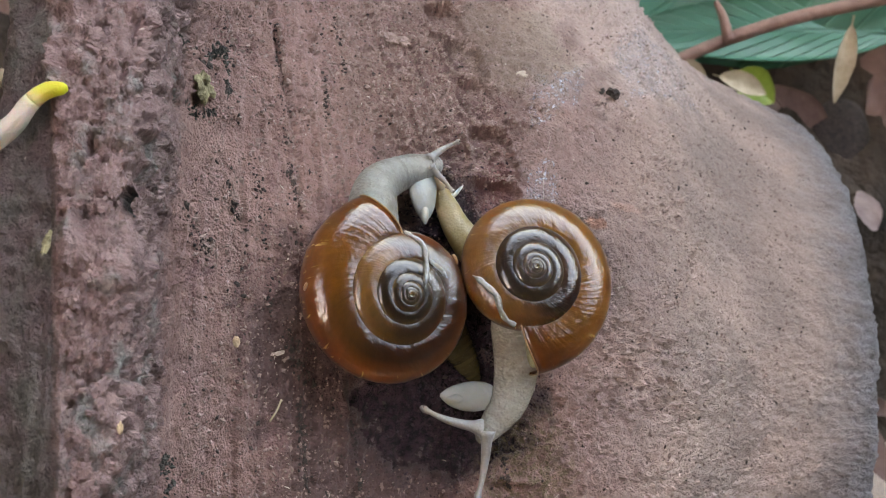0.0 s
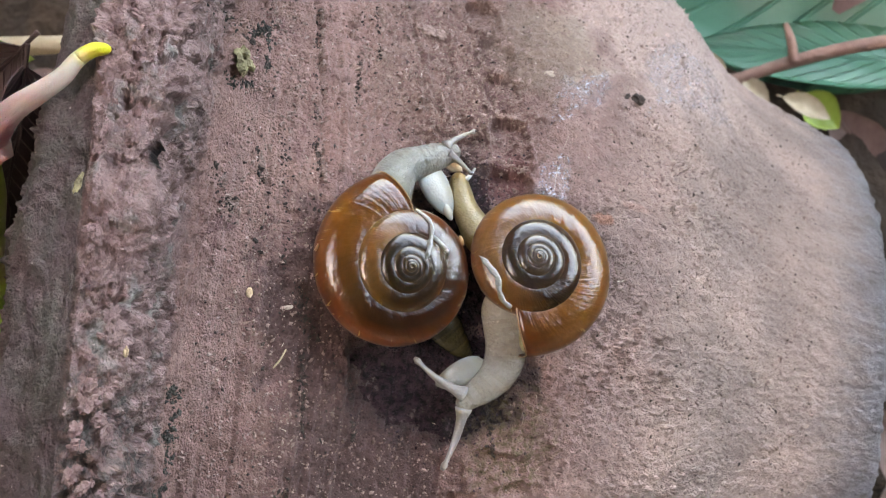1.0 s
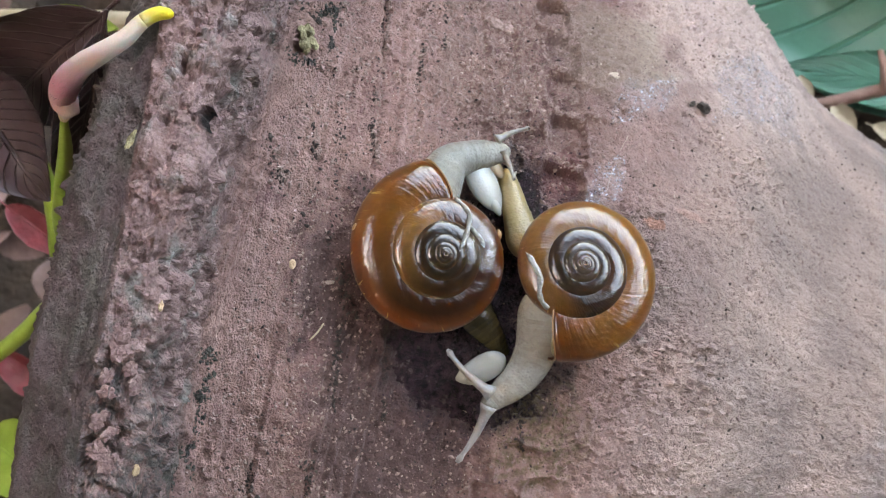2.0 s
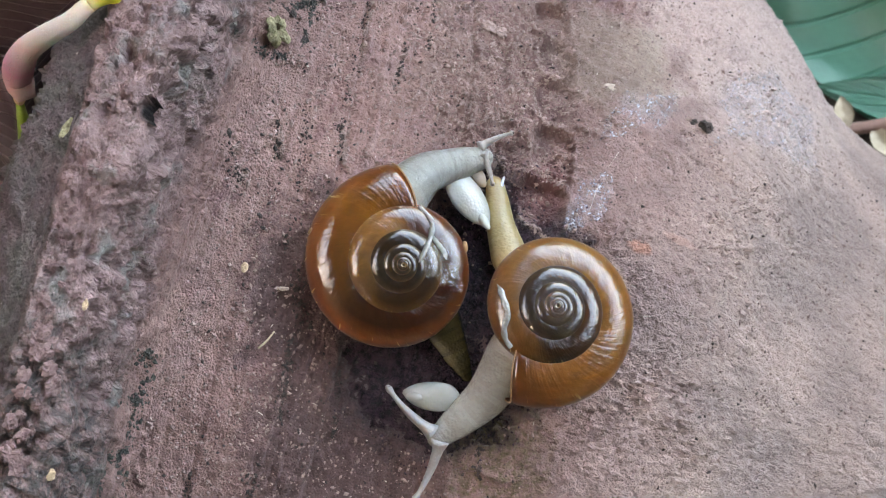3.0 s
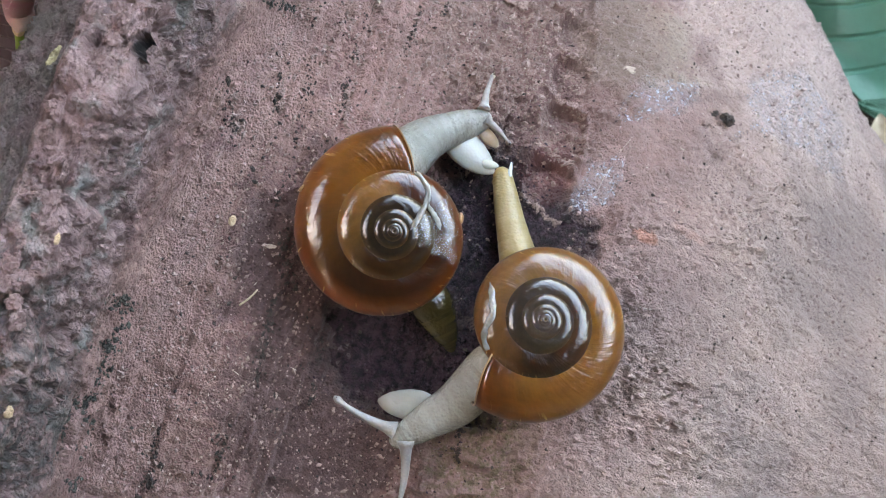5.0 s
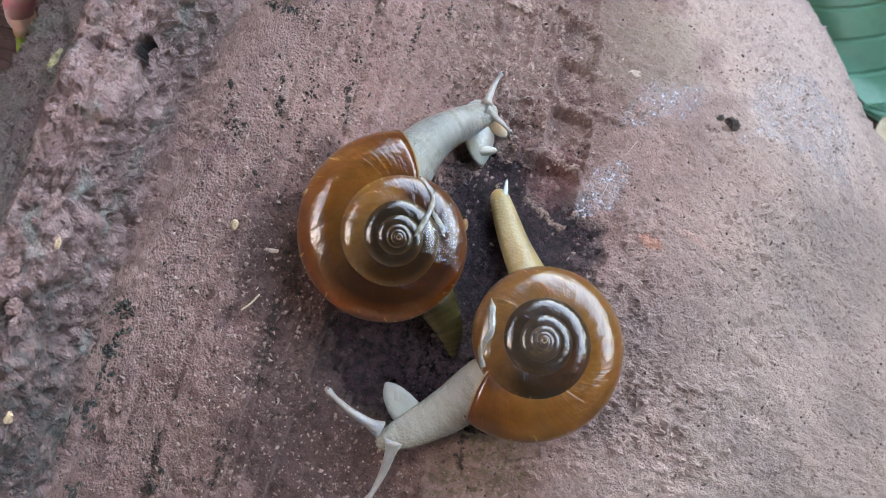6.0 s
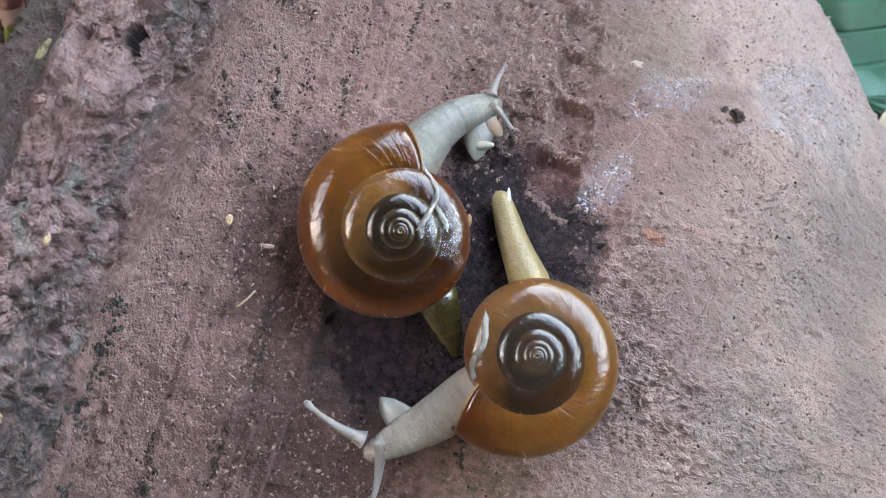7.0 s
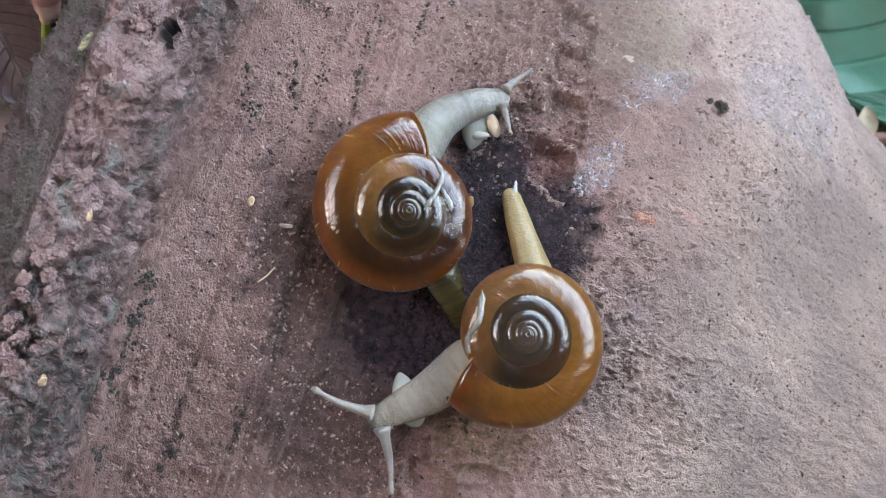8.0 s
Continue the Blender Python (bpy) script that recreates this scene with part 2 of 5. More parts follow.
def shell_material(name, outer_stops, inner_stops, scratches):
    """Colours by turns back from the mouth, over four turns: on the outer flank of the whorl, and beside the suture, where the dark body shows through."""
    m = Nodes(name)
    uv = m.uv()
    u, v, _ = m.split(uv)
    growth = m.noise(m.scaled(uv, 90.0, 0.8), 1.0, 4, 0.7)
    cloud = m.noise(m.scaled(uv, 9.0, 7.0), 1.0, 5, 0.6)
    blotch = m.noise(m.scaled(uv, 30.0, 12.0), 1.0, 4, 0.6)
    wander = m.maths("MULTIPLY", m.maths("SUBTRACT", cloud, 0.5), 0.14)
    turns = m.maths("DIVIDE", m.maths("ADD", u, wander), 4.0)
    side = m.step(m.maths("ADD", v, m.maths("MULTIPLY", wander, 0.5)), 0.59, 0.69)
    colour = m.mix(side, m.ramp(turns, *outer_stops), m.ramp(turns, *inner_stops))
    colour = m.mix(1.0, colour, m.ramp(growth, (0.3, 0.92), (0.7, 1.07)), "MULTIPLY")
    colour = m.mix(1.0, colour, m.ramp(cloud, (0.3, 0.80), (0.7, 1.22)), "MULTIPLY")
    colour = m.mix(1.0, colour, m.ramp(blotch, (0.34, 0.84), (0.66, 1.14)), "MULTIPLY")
    # the fine pale thread along the suture, and short pale scratches round the edge
    colour = m.mix(m.maths("MULTIPLY", m.step(v, 0.772, 0.780), 0.22), colour, (0.42, 0.27, 0.14))
    scratch = m.noise(m.scaled(uv, 130.0, 7.0), 1.0, 2, 0.5, 0.5)
    edge = m.maths("MULTIPLY", m.step(v, 0.46, 0.52), m.step(v, 0.62, 0.56))
    colour = m.mix(m.maths("MULTIPLY", m.maths("MULTIPLY", m.step(scratch, 0.635, 0.68), edge), scratches), colour, (0.62, 0.42, 0.16))
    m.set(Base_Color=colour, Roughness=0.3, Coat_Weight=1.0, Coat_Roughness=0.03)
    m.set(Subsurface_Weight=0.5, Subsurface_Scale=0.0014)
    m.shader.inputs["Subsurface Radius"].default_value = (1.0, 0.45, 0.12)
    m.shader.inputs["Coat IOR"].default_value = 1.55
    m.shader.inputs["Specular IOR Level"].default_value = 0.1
    ribs = m.noise(m.scaled(uv, 110.0, 1.5), 1.0, 2, 0.5)
    patches = m.step(m.noise(m.scaled(uv, 6.0, 4.0), 1.0, 3), 0.40, 0.62)
    small = m.maths("POWER", 0.58, u)   # the relief shrinks with the whorl
    relief = m.maths("ADD", m.maths("MULTIPLY", m.maths("MULTIPLY", ribs, patches), 0.62), m.maths("ADD", m.maths("MULTIPLY", cloud, 1.0), m.maths("MULTIPLY", blotch, 0.55)))
    relief = m.maths("MULTIPLY", relief, small)
    m.set(Normal=m.bump(relief, 0.00008), Coat_Normal=m.bump(relief, 0.00017))
    return m.material


def flesh(name, low, high, wet=0.28, warty=0.00016, speck=0.4, gloss=0.6):
    m = Nodes(name)
    shift = m.maths("MULTIPLY", m.node("ObjectInfo").outputs["Random"], 0.7)
    at = m.node("Mapping", Vector=m.place(), Location=m.node("CombineXYZ", X=shift, Y=shift, Z=shift).outputs[0]).outputs[0]
    colour = m.mix(m.step(m.noise(at, 260.0, 3), 0.35, 0.68), low, high)
    wart = m.cells(at, 3400.0)
    colour = m.mix(m.maths("MULTIPLY", m.step(wart, 0.25, 0.05), speck), colour, (0.80, 0.80, 0.78))
    m.set(Base_Color=colour, Roughness=wet, Coat_Weight=gloss, Coat_Roughness=0.10, Subsurface_Weight=0.9, Subsurface_Scale=0.0018)
    skin = m.maths("SUBTRACT", m.maths("MULTIPLY", m.noise(at, 1500.0, 4, 0.6), 0.8), m.maths("MULTIPLY", wart, 1.0))
    m.set(Normal=m.bump(skin, warty), Coat_Normal=m.bump(skin, warty * 1.4))
    m.shader.inputs["Subsurface Radius"].default_value = (1.0, 0.75, 0.55)
    return m.material


def skin_material():
    """Clear slime: see-through, with a wet gloss."""
    m = Nodes("clear_slime")
    gloss = m.node("BsdfGlossy", Color=(0.95, 0.95, 0.95), Roughness=0.05, Normal=m.bump(m.noise(m.place(), 1100.0, 4, 0.6), 0.0005))
    clear = m.node("BsdfTransparent")
    both = m.tree.nodes.new("ShaderNodeMixShader")
    both.inputs[0].default_value = 0.09
    m.tree.links.new(clear.outputs[0], both.inputs[1])
    m.tree.links.new(gloss.outputs[0], both.inputs[2])
    m.tree.nodes.remove(m.shader)
    m.tree.links.new(both.outputs[0], m.tree.nodes["Material Output"].inputs[0])
    return m.material


def plain(name, low, high, scale, rough=0.7, relief=0.0003, stretch=(1, 1, 1)):
    m = Nodes(name)
    at = m.scaled(m.place(), *stretch)
    n = m.noise(at, scale, 5, 0.6)
    m.set(Base_Color=m.mix(m.step(n, 0.3, 0.7), low, high), Roughness=rough)
    m.set(Normal=m.bump(m.noise(at, scale * 3, 4), relief))
    return m.material


CLAY = clay()
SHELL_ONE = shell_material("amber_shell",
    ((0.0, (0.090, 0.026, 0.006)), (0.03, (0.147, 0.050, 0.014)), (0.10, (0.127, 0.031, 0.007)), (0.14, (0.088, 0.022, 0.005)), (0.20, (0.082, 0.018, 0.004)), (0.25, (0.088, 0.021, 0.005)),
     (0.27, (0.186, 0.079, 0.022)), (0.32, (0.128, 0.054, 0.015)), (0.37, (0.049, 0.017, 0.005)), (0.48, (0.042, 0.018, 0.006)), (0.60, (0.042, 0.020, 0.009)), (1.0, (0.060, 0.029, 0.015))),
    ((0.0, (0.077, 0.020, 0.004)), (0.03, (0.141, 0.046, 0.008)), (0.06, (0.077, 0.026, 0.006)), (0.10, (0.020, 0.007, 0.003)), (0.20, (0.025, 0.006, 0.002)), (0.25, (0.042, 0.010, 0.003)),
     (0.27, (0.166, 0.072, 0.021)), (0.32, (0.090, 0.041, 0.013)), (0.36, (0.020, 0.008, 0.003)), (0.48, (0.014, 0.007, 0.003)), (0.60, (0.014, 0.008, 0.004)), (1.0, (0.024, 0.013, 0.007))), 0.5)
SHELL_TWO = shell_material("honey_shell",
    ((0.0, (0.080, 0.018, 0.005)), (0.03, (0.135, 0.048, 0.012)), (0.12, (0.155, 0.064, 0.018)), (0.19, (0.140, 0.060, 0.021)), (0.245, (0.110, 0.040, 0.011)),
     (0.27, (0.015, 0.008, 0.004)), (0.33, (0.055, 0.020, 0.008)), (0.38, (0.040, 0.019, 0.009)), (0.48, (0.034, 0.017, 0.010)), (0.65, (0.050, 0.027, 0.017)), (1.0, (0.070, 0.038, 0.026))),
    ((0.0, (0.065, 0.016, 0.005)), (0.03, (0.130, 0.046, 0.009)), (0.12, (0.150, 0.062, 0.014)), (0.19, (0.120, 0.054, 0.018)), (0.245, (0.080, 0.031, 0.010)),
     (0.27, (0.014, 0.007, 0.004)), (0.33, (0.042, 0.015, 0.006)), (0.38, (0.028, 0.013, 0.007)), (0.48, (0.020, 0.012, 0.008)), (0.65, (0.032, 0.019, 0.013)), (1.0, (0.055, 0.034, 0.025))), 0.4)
FLESH = flesh("grey_snail_flesh", (0.190, 0.175, 0.150), (0.250, 0.238, 0.215), 0.38, 0.00009, 0.12, 0.35)
PALE_FLESH = flesh("pale_snail_flesh", (0.285, 0.255, 0.21), (0.345, 0.32, 0.275), 0.26, 0.00011, 0.10)
TAIL_FLESH = flesh("ochre_snail_flesh", (0.29, 0.195, 0.082), (0.345, 0.242, 0.110), 0.40, 0.00004, 0.04, 0.15)
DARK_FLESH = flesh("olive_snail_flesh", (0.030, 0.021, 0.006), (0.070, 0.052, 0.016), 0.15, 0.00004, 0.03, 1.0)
WHITE_FLESH = flesh("white_snail_flesh", (0.27, 0.28, 0.26), (0.36, 0.37, 0.34), 0.3, 0.00003, 0.0, 0.6)
WHITE_FLESH.node_tree.nodes["Principled BSDF"].inputs["Alpha"].default_value = 0.85
SLIME_WHITE = flesh("white_slime", (0.62, 0.62, 0.60), (0.74, 0.74, 0.72), 0.2, 0.00002, 0.0)
MANTLE = flesh("mantle_flesh", (0.15, 0.14, 0.12), (0.23, 0.22, 0.20), 0.2, 0.00004, 0.05, 1.0)
TENTACLE = flesh("tentacle_flesh", (0.19, 0.18, 0.175), (0.25, 0.24, 0.235), 0.35, 0.00005, 0.12, 0.3)
SKIN = skin_material()
LIP = plain("shell_lip", (0.20, 0.10, 0.04), (0.32, 0.18, 0.085), 900.0, 0.3, 0.0001)
SOIL = plain("dark_soil", (0.018, 0.014, 0.011), (0.075, 0.05, 0.035), 60.0, 0.95, 0.004)
DEAD_LEAF = plain("dead_leaf", (0.10, 0.05, 0.045), (0.26, 0.17, 0.15), 90.0, 0.55, 0.0006)
STEM = plain("green_stem", (0.17, 0.27, 0.03), (0.33, 0.45, 0.08), 150.0, 0.4, 0.0002)
TWIG = plain("brown_twig", (0.16, 0.08, 0.06), (0.32, 0.19, 0.15), 200.0, 0.8, 0.0005)
STRAW = plain("dry_straw", (0.36, 0.28, 0.18), (0.52, 0.43, 0.31), 300.0, 0.7, 0.0002)
CHIP = plain("yellow_grey_chip", (0.06, 0.05, 0.025), (0.52, 0.46, 0.27), 700.0, 0.85, 0.0004)
BLACK = plain("black_debris", (0.015, 0.012, 0.012), (0.085, 0.060, 0.052), 1500.0, 0.8, 0.0004)
TAN = plain("tan_grit", (0.45, 0.30, 0.18), (0.62, 0.47, 0.32), 900.0, 0.8, 0.0003)
RED = plain("red_petal", (0.10, 0.008, 0.012), (0.20, 0.02, 0.03), 200.0, 0.45, 0.0003)



def bud_material():
    m = Nodes("flower_bud")
    u, v, _ = m.split(m.uv())
    n = m.noise(m.place(), 900.0, 4)
    at = m.maths("ADD", u, m.maths("MULTIPLY", m.maths("SUBTRACT", n, 0.5), 0.12))
    colour = m.ramp(at, (0.0, (0.50, 0.48, 0.015)), (0.16, (0.54, 0.48, 0.07)), (0.28, (0.50, 0.44, 0.36)), (0.58, (0.50, 0.41, 0.39)), (0.76, (0.48, 0.19, 0.25)), (0.9, (0.48, 0.30, 0.29)), (1.0, (0.48, 0.34, 0.31)))
    m.set(Base_Color=colour, Roughness=0.6, Subsurface_Weight=0.3, Subsurface_Scale=0.001)
    m.set(Normal=m.bump(m.noise(m.place(), 6000.0, 2), 0.00006))
    return m.material


def film_material():
    m = Nodes("dried_slime")
    at = m.place()
    n = m.noise(at, 900.0, 6, 0.7)
    # glints painted as flecks where the pale bluish film turns more opaque
    glint = m.step(m.noise(at, 3400.0, 3, 0.65), 0.52, 0.64)
    m.set(Base_Color=(0.72, 0.72, 0.80), Roughness=0.20, Alpha=m.maths("ADD", 0.10, m.maths("MULTIPLY", m.maths("MULTIPLY", glint, m.step(n, 0.40, 0.58)), 0.78)))
    m.set(Normal=m.bump(n, 0.0009))
    return m.material


def leaf_material(name, low, high, vein):
    m = Nodes(name)
    u, v, _ = m.split(m.uv())
    side = m.maths("ABSOLUTE", m.maths("SUBTRACT", v, 0.5))
    ribs = m.maths("FRACT", m.maths("MULTIPLY", m.maths("SUBTRACT", u, m.maths("MULTIPLY", side, 0.5)), 13.0))
    rib = m.maths("MAXIMUM", m.step(m.maths("ABSOLUTE", m.maths("SUBTRACT", ribs, 0.5)), 0.40, 0.49), m.step(side, 0.035, 0.015))
    n = m.noise(m.place(), 70.0, 6, 0.62)
    colour = m.mix(m.step(n, 0.3, 0.7), low, high)
    colour = m.mix(m.maths("MULTIPLY", rib, 0.6), colour, vein)
    m.set(Base_Color=colour, Roughness=0.42, Normal=m.bump(m.maths("SUBTRACT", n, m.maths("MULTIPLY", rib, 0.6)), 0.0006))
    return m.material


BUD, FILM = bud_material(), film_material()
BROWN_LEAF = leaf_material("brown_leaf", (0.030, 0.013, 0.016), (0.085, 0.045, 0.048), (0.12, 0.075, 0.07))
BIG_LEAF = leaf_material("broad_green_leaf", (0.028, 0.14, 0.085), (0.045, 0.19, 0.12), (0.08, 0.24, 0.16))
SHRUB_LEAF = leaf_material("shrub_leaf", (0.022, 0.055, 0.016), (0.05, 0.10, 0.032), (0.08, 0.13, 0.05))
PALE = plain("pale_grain", (0.42, 0.34, 0.29), (0.68, 0.58, 0.50), 3000.0, 0.6, 0.0001)
CHIP_CLAY = plain("pale_clay_chip", (0.34, 0.26, 0.21), (0.50, 0.40, 0.33), 900.0, 0.7, 0.0002)
CLAY_BIT = plain("clay_crumb", (0.20, 0.130, 0.118), (0.40, 0.285, 0.25), 900.0, 0.8, 0.0003)
# ---------------------------------------------------------------- the pot
POT = pose(0, -0.018988, 0.115955, 0, 4.8799, -2.0849)   # its axis lies along its own x
BODY = ([-25, -10, 5, 20, 30, 40, 48, 50.135], [78.02, 70.86, 68.35, 60.30, 50.75, 45.44, 42.48, 41.48])
RIM = ([-42.9, -42.3, -41, -39, -36.8, -36, -33.5, -31.5, -30.6, -30.0, -29.3, -28.5, -27, -24],
       [89.0, 90.6, 92.0, 93.0, 93.9, 94.2, 93.9, 93.3, 91.0, 86.5, 82.0, 79.9, 78.9, 77.4])
AROUND = 70.0   # millimetres of arc to a radian in the relief and the grain


def body_radius(s):
    s = np.asarray(s, float)
    return np.where(s < -24, np.interp(s, *RIM), hermite(*BODY, np.clip(s, -25, 50.135)))


def on_pot(s, angle, turn=0.0, lift=0.0):
    """A pose on the pot's outside: millimetres along the axis, degrees round it; z is the surface's normal."""
    slope = math.atan((float(body_radius(s + 1.5)) - float(body_radius(s - 1.5))) / 3)
    m = POT @ pose(0, 0, 0, -angle) @ pose(s * MM, 0, float(body_radius(s)) * MM, 0, -math.degrees(slope))
    return m @ pose(0, 0, lift * MM, 0, 0, turn)


def pot_relief(s, q, arc):
    """Height of the clay's relief in millimetres; q runs along the profile, s along the axis."""
    bent = 0.0048 * (np.clip(arc, 10, 70) - 10) ** 2
    lathe = q + bent
    rough = fbm(q * 0.22, arc * 0.22, 3, 17)
    fade = np.clip((3 - s) / 12, 0.10, 1) * np.clip(0.75 + 0.8 * rough, 0.15, 1.5)
    ridge = value_noise(lathe * 0.42, arc * 0.012, 11) * 0.34 + value_noise(lathe * 1.1, arc * 0.02, 12) * 0.20 + value_noise(lathe * 2.9, arc * 0.04, 13) * 0.09
    out = 0.95 * fade * ridge
    # scored lines from the wheel, broken here and there
    for at, wide, deep, least in ((-24.4, 0.24, 0.30, 0.0), (-21.9, 0.22, 0.20, 0.0), (-19.4, 0.30, 0.75, 0.50), (-17.6, 0.26, 0.60, 0.40), (-15.6, 0.36, 0.60, 0.45),
                                  (-13.8, 0.18, 0.40, 0.30), (-11.2, 0.30, 0.30, 0.0), (-8.6, 0.30, 0.40, 0.0), (-5.0, 0.35, 0.35, 0.0)):
        d = lathe - at + 0.30 * value_noise(arc * 0.12, 0 * arc + at, 15) + 0.10 * value_noise(arc * 0.6, 0 * arc + at, 14)
        keep = np.clip(0.30 + 1.1 * value_noise(arc * 0.16 + at, 0 * arc + at * 3, 16) + 0.5 * value_noise(arc * 0.7 + at, 0 * arc + at * 5, 19), least, 0.9)
        out -= 0.75 * deep * keep * np.exp(-(d / (0.6 * wide)) ** 2)
        out += 0.75 * deep * keep * np.exp(-((d - 1.7 * wide) / (0.9 * wide)) ** 2) * (1 + 0.8 * fbm(q * 1.2, arc * 0.9, 3, 18))
    out += 0.20 * fbm(q * 0.16, arc * 0.16, 3, 21) + 0.15 * fbm(q * 0.8, arc * 0.8, 4, 31) + 0.10 * np.clip(-s / 10 + 1, 0.75, 1) * fbm(q * 1.5, arc * 1.3, 2, 37)
    out += 0.25 * np.clip((30 - s) / 12, 0.1, 1) * np.clip((s + 22) / 14, 0.35, 1) * np.maximum(0, fbm(q * 1.5, arc * 1.3, 2, 39) - 0.42)   # stuck crumbs
    # crumbs of clay stuck to the skin, thick in patches
    crumbs = 1.25 * np.clip(0.45 + 1.1 * fbm(q * 0.13, arc * 0.13, 3, 33), 0.05, 1) * np.clip((34 - s) / 14, 0, 1)
    out += crumbs * (0.15 * np.clip(fbm(q * 1.1, arc * 0.95, 2, 34) - 0.50, 0, 0.30) + 1.3 * np.clip(value_noise(q * 2.3, arc * 2.0, 35) - 0.52, 0, 0.3) + 1.2 * np.clip(value_noise(q * 3.4 + 9, arc * 3.1, 36) - 0.55, 0, 0.3))
    # pock marks
    pock = fbm(q * 1.25, arc * 1.0, 2, 41)
    out -= 0.2 * np.maximum(0, pock - 0.55)
    # flaking skin above the animals
    flaky = np.exp(-(((s + 6) / 8) ** 2 + ((arc - 34) / 16) ** 2)) + 0.7 * np.exp(-(((s - 1) / 6) ** 2 + ((arc + 6) / 7) ** 2))
    flaky *= 1 - 0.75 * np.exp(-((s + 2.5 + 0.16 * (arc - 33)) / 3.2) ** 2) * np.clip((arc - 18) / 4, 0, 1)
    slab = fbm(q * 0.33, arc * 0.42, 4, 45)
    out += flaky * (0.45 * np.clip(slab * 5, -0.5, 0.5) + 0.30 * fbm(q * 0.7, arc * 0.7, 5, 46))
    warp, warp2 = 0.55 * fbm(q * 0.5, arc * 0.5, 4, 51), 0.55 * fbm(q * 0.5, arc * 0.5, 4, 61)
    # a row of stamped hollows round the belly, and a broken patch
    for ps, pa, wide, high, deep in ((-7.6, 51.0, 1.7, 2.0, 1.0), (-6.0, 46.3, 1.8, 2.0, 1.2), (-4.1, 41.2, 1.8, 2.1, 1.4), (-2.9, 35.7, 1.9, 2.2, 1.5), (-1.6, 30.1, 1.9, 2.2, 1.4),
                                     (-0.9, 24.1, 2.1, 2.2, 1.6), (1.4, -5.2, 2.8, 2.2, 1.0), (-1.4, -9.0, 2.0, 1.8, 1.1), (4.2, -7.5, 2.2, 1.6, 0.6), (0.8, 1.6, 1.6, 1.2, 0.7)):
        dx, dy = (s - ps + 0.22 * (arc - pa) + 0.40 * warp) / wide, (arc - pa + 0.40 * warp2) / high
        far = (np.abs(dx) ** 5 + np.abs(dy) ** 5) ** 0.2
        out -= 0.46 * deep * np.clip((1.10 - far) / 0.20, 0, 1) * (1 + 0.5 * warp + 0.35 * dy - 0.3 * dx)
        out += 0.55 * np.exp(-((far - 1.20) / 0.10) ** 2) * np.clip(0.6 + 1.6 * warp2, 0.05, 1.3)
    # the broken, crusty collar
    brow = -34.6 - 0.004 * np.clip(arc + 5, 0, 40) ** 2 + 0.35 * fbm(arc * 0.22, arc * 0, 3, 84)   # where the rubble ends and the smooth lip begins
    crust = np.clip((-29.2 - s) / 0.8, 0, 1) * np.clip((s - brow) / 0.4, 0, 1)
    slabs = fbm(q * 0.20 + 0.5 * warp, arc * 0.24 + 0.5 * warp2, 4, 71)
    steps = np.floor(slabs * 4) / 4 + np.clip((slabs * 4 - np.floor(slabs * 4)) * 6 - 5, 0, 1) / 4
    out += crust * (0.45 + 0.60 * steps + 0.24 * fbm(q * 0.9, arc * 1.0, 5, 75) - 0.6 * np.exp(-(fbm(q * 0.16 + 0.4 * warp, arc * 0.22 + 0.4 * warp2, 3, 79) / 0.055) ** 2) - 1.6 * np.maximum(0, fbm(q * 0.55, arc * 0.6, 3, 81) - 0.45))
    edge = np.exp(-((s - brow - 0.5) / 0.5) ** 2)
    out += edge * (0.15 + 0.55 * fbm(arc * 0.25, arc * 0 + 3, 4, 85))
    lip = np.clip((brow - s) / 0.5, 0, 1)
    out += lip * (-0.35 + 0.12 * fbm(q * 0.3, arc * 0.3, 4, 88))
    return out


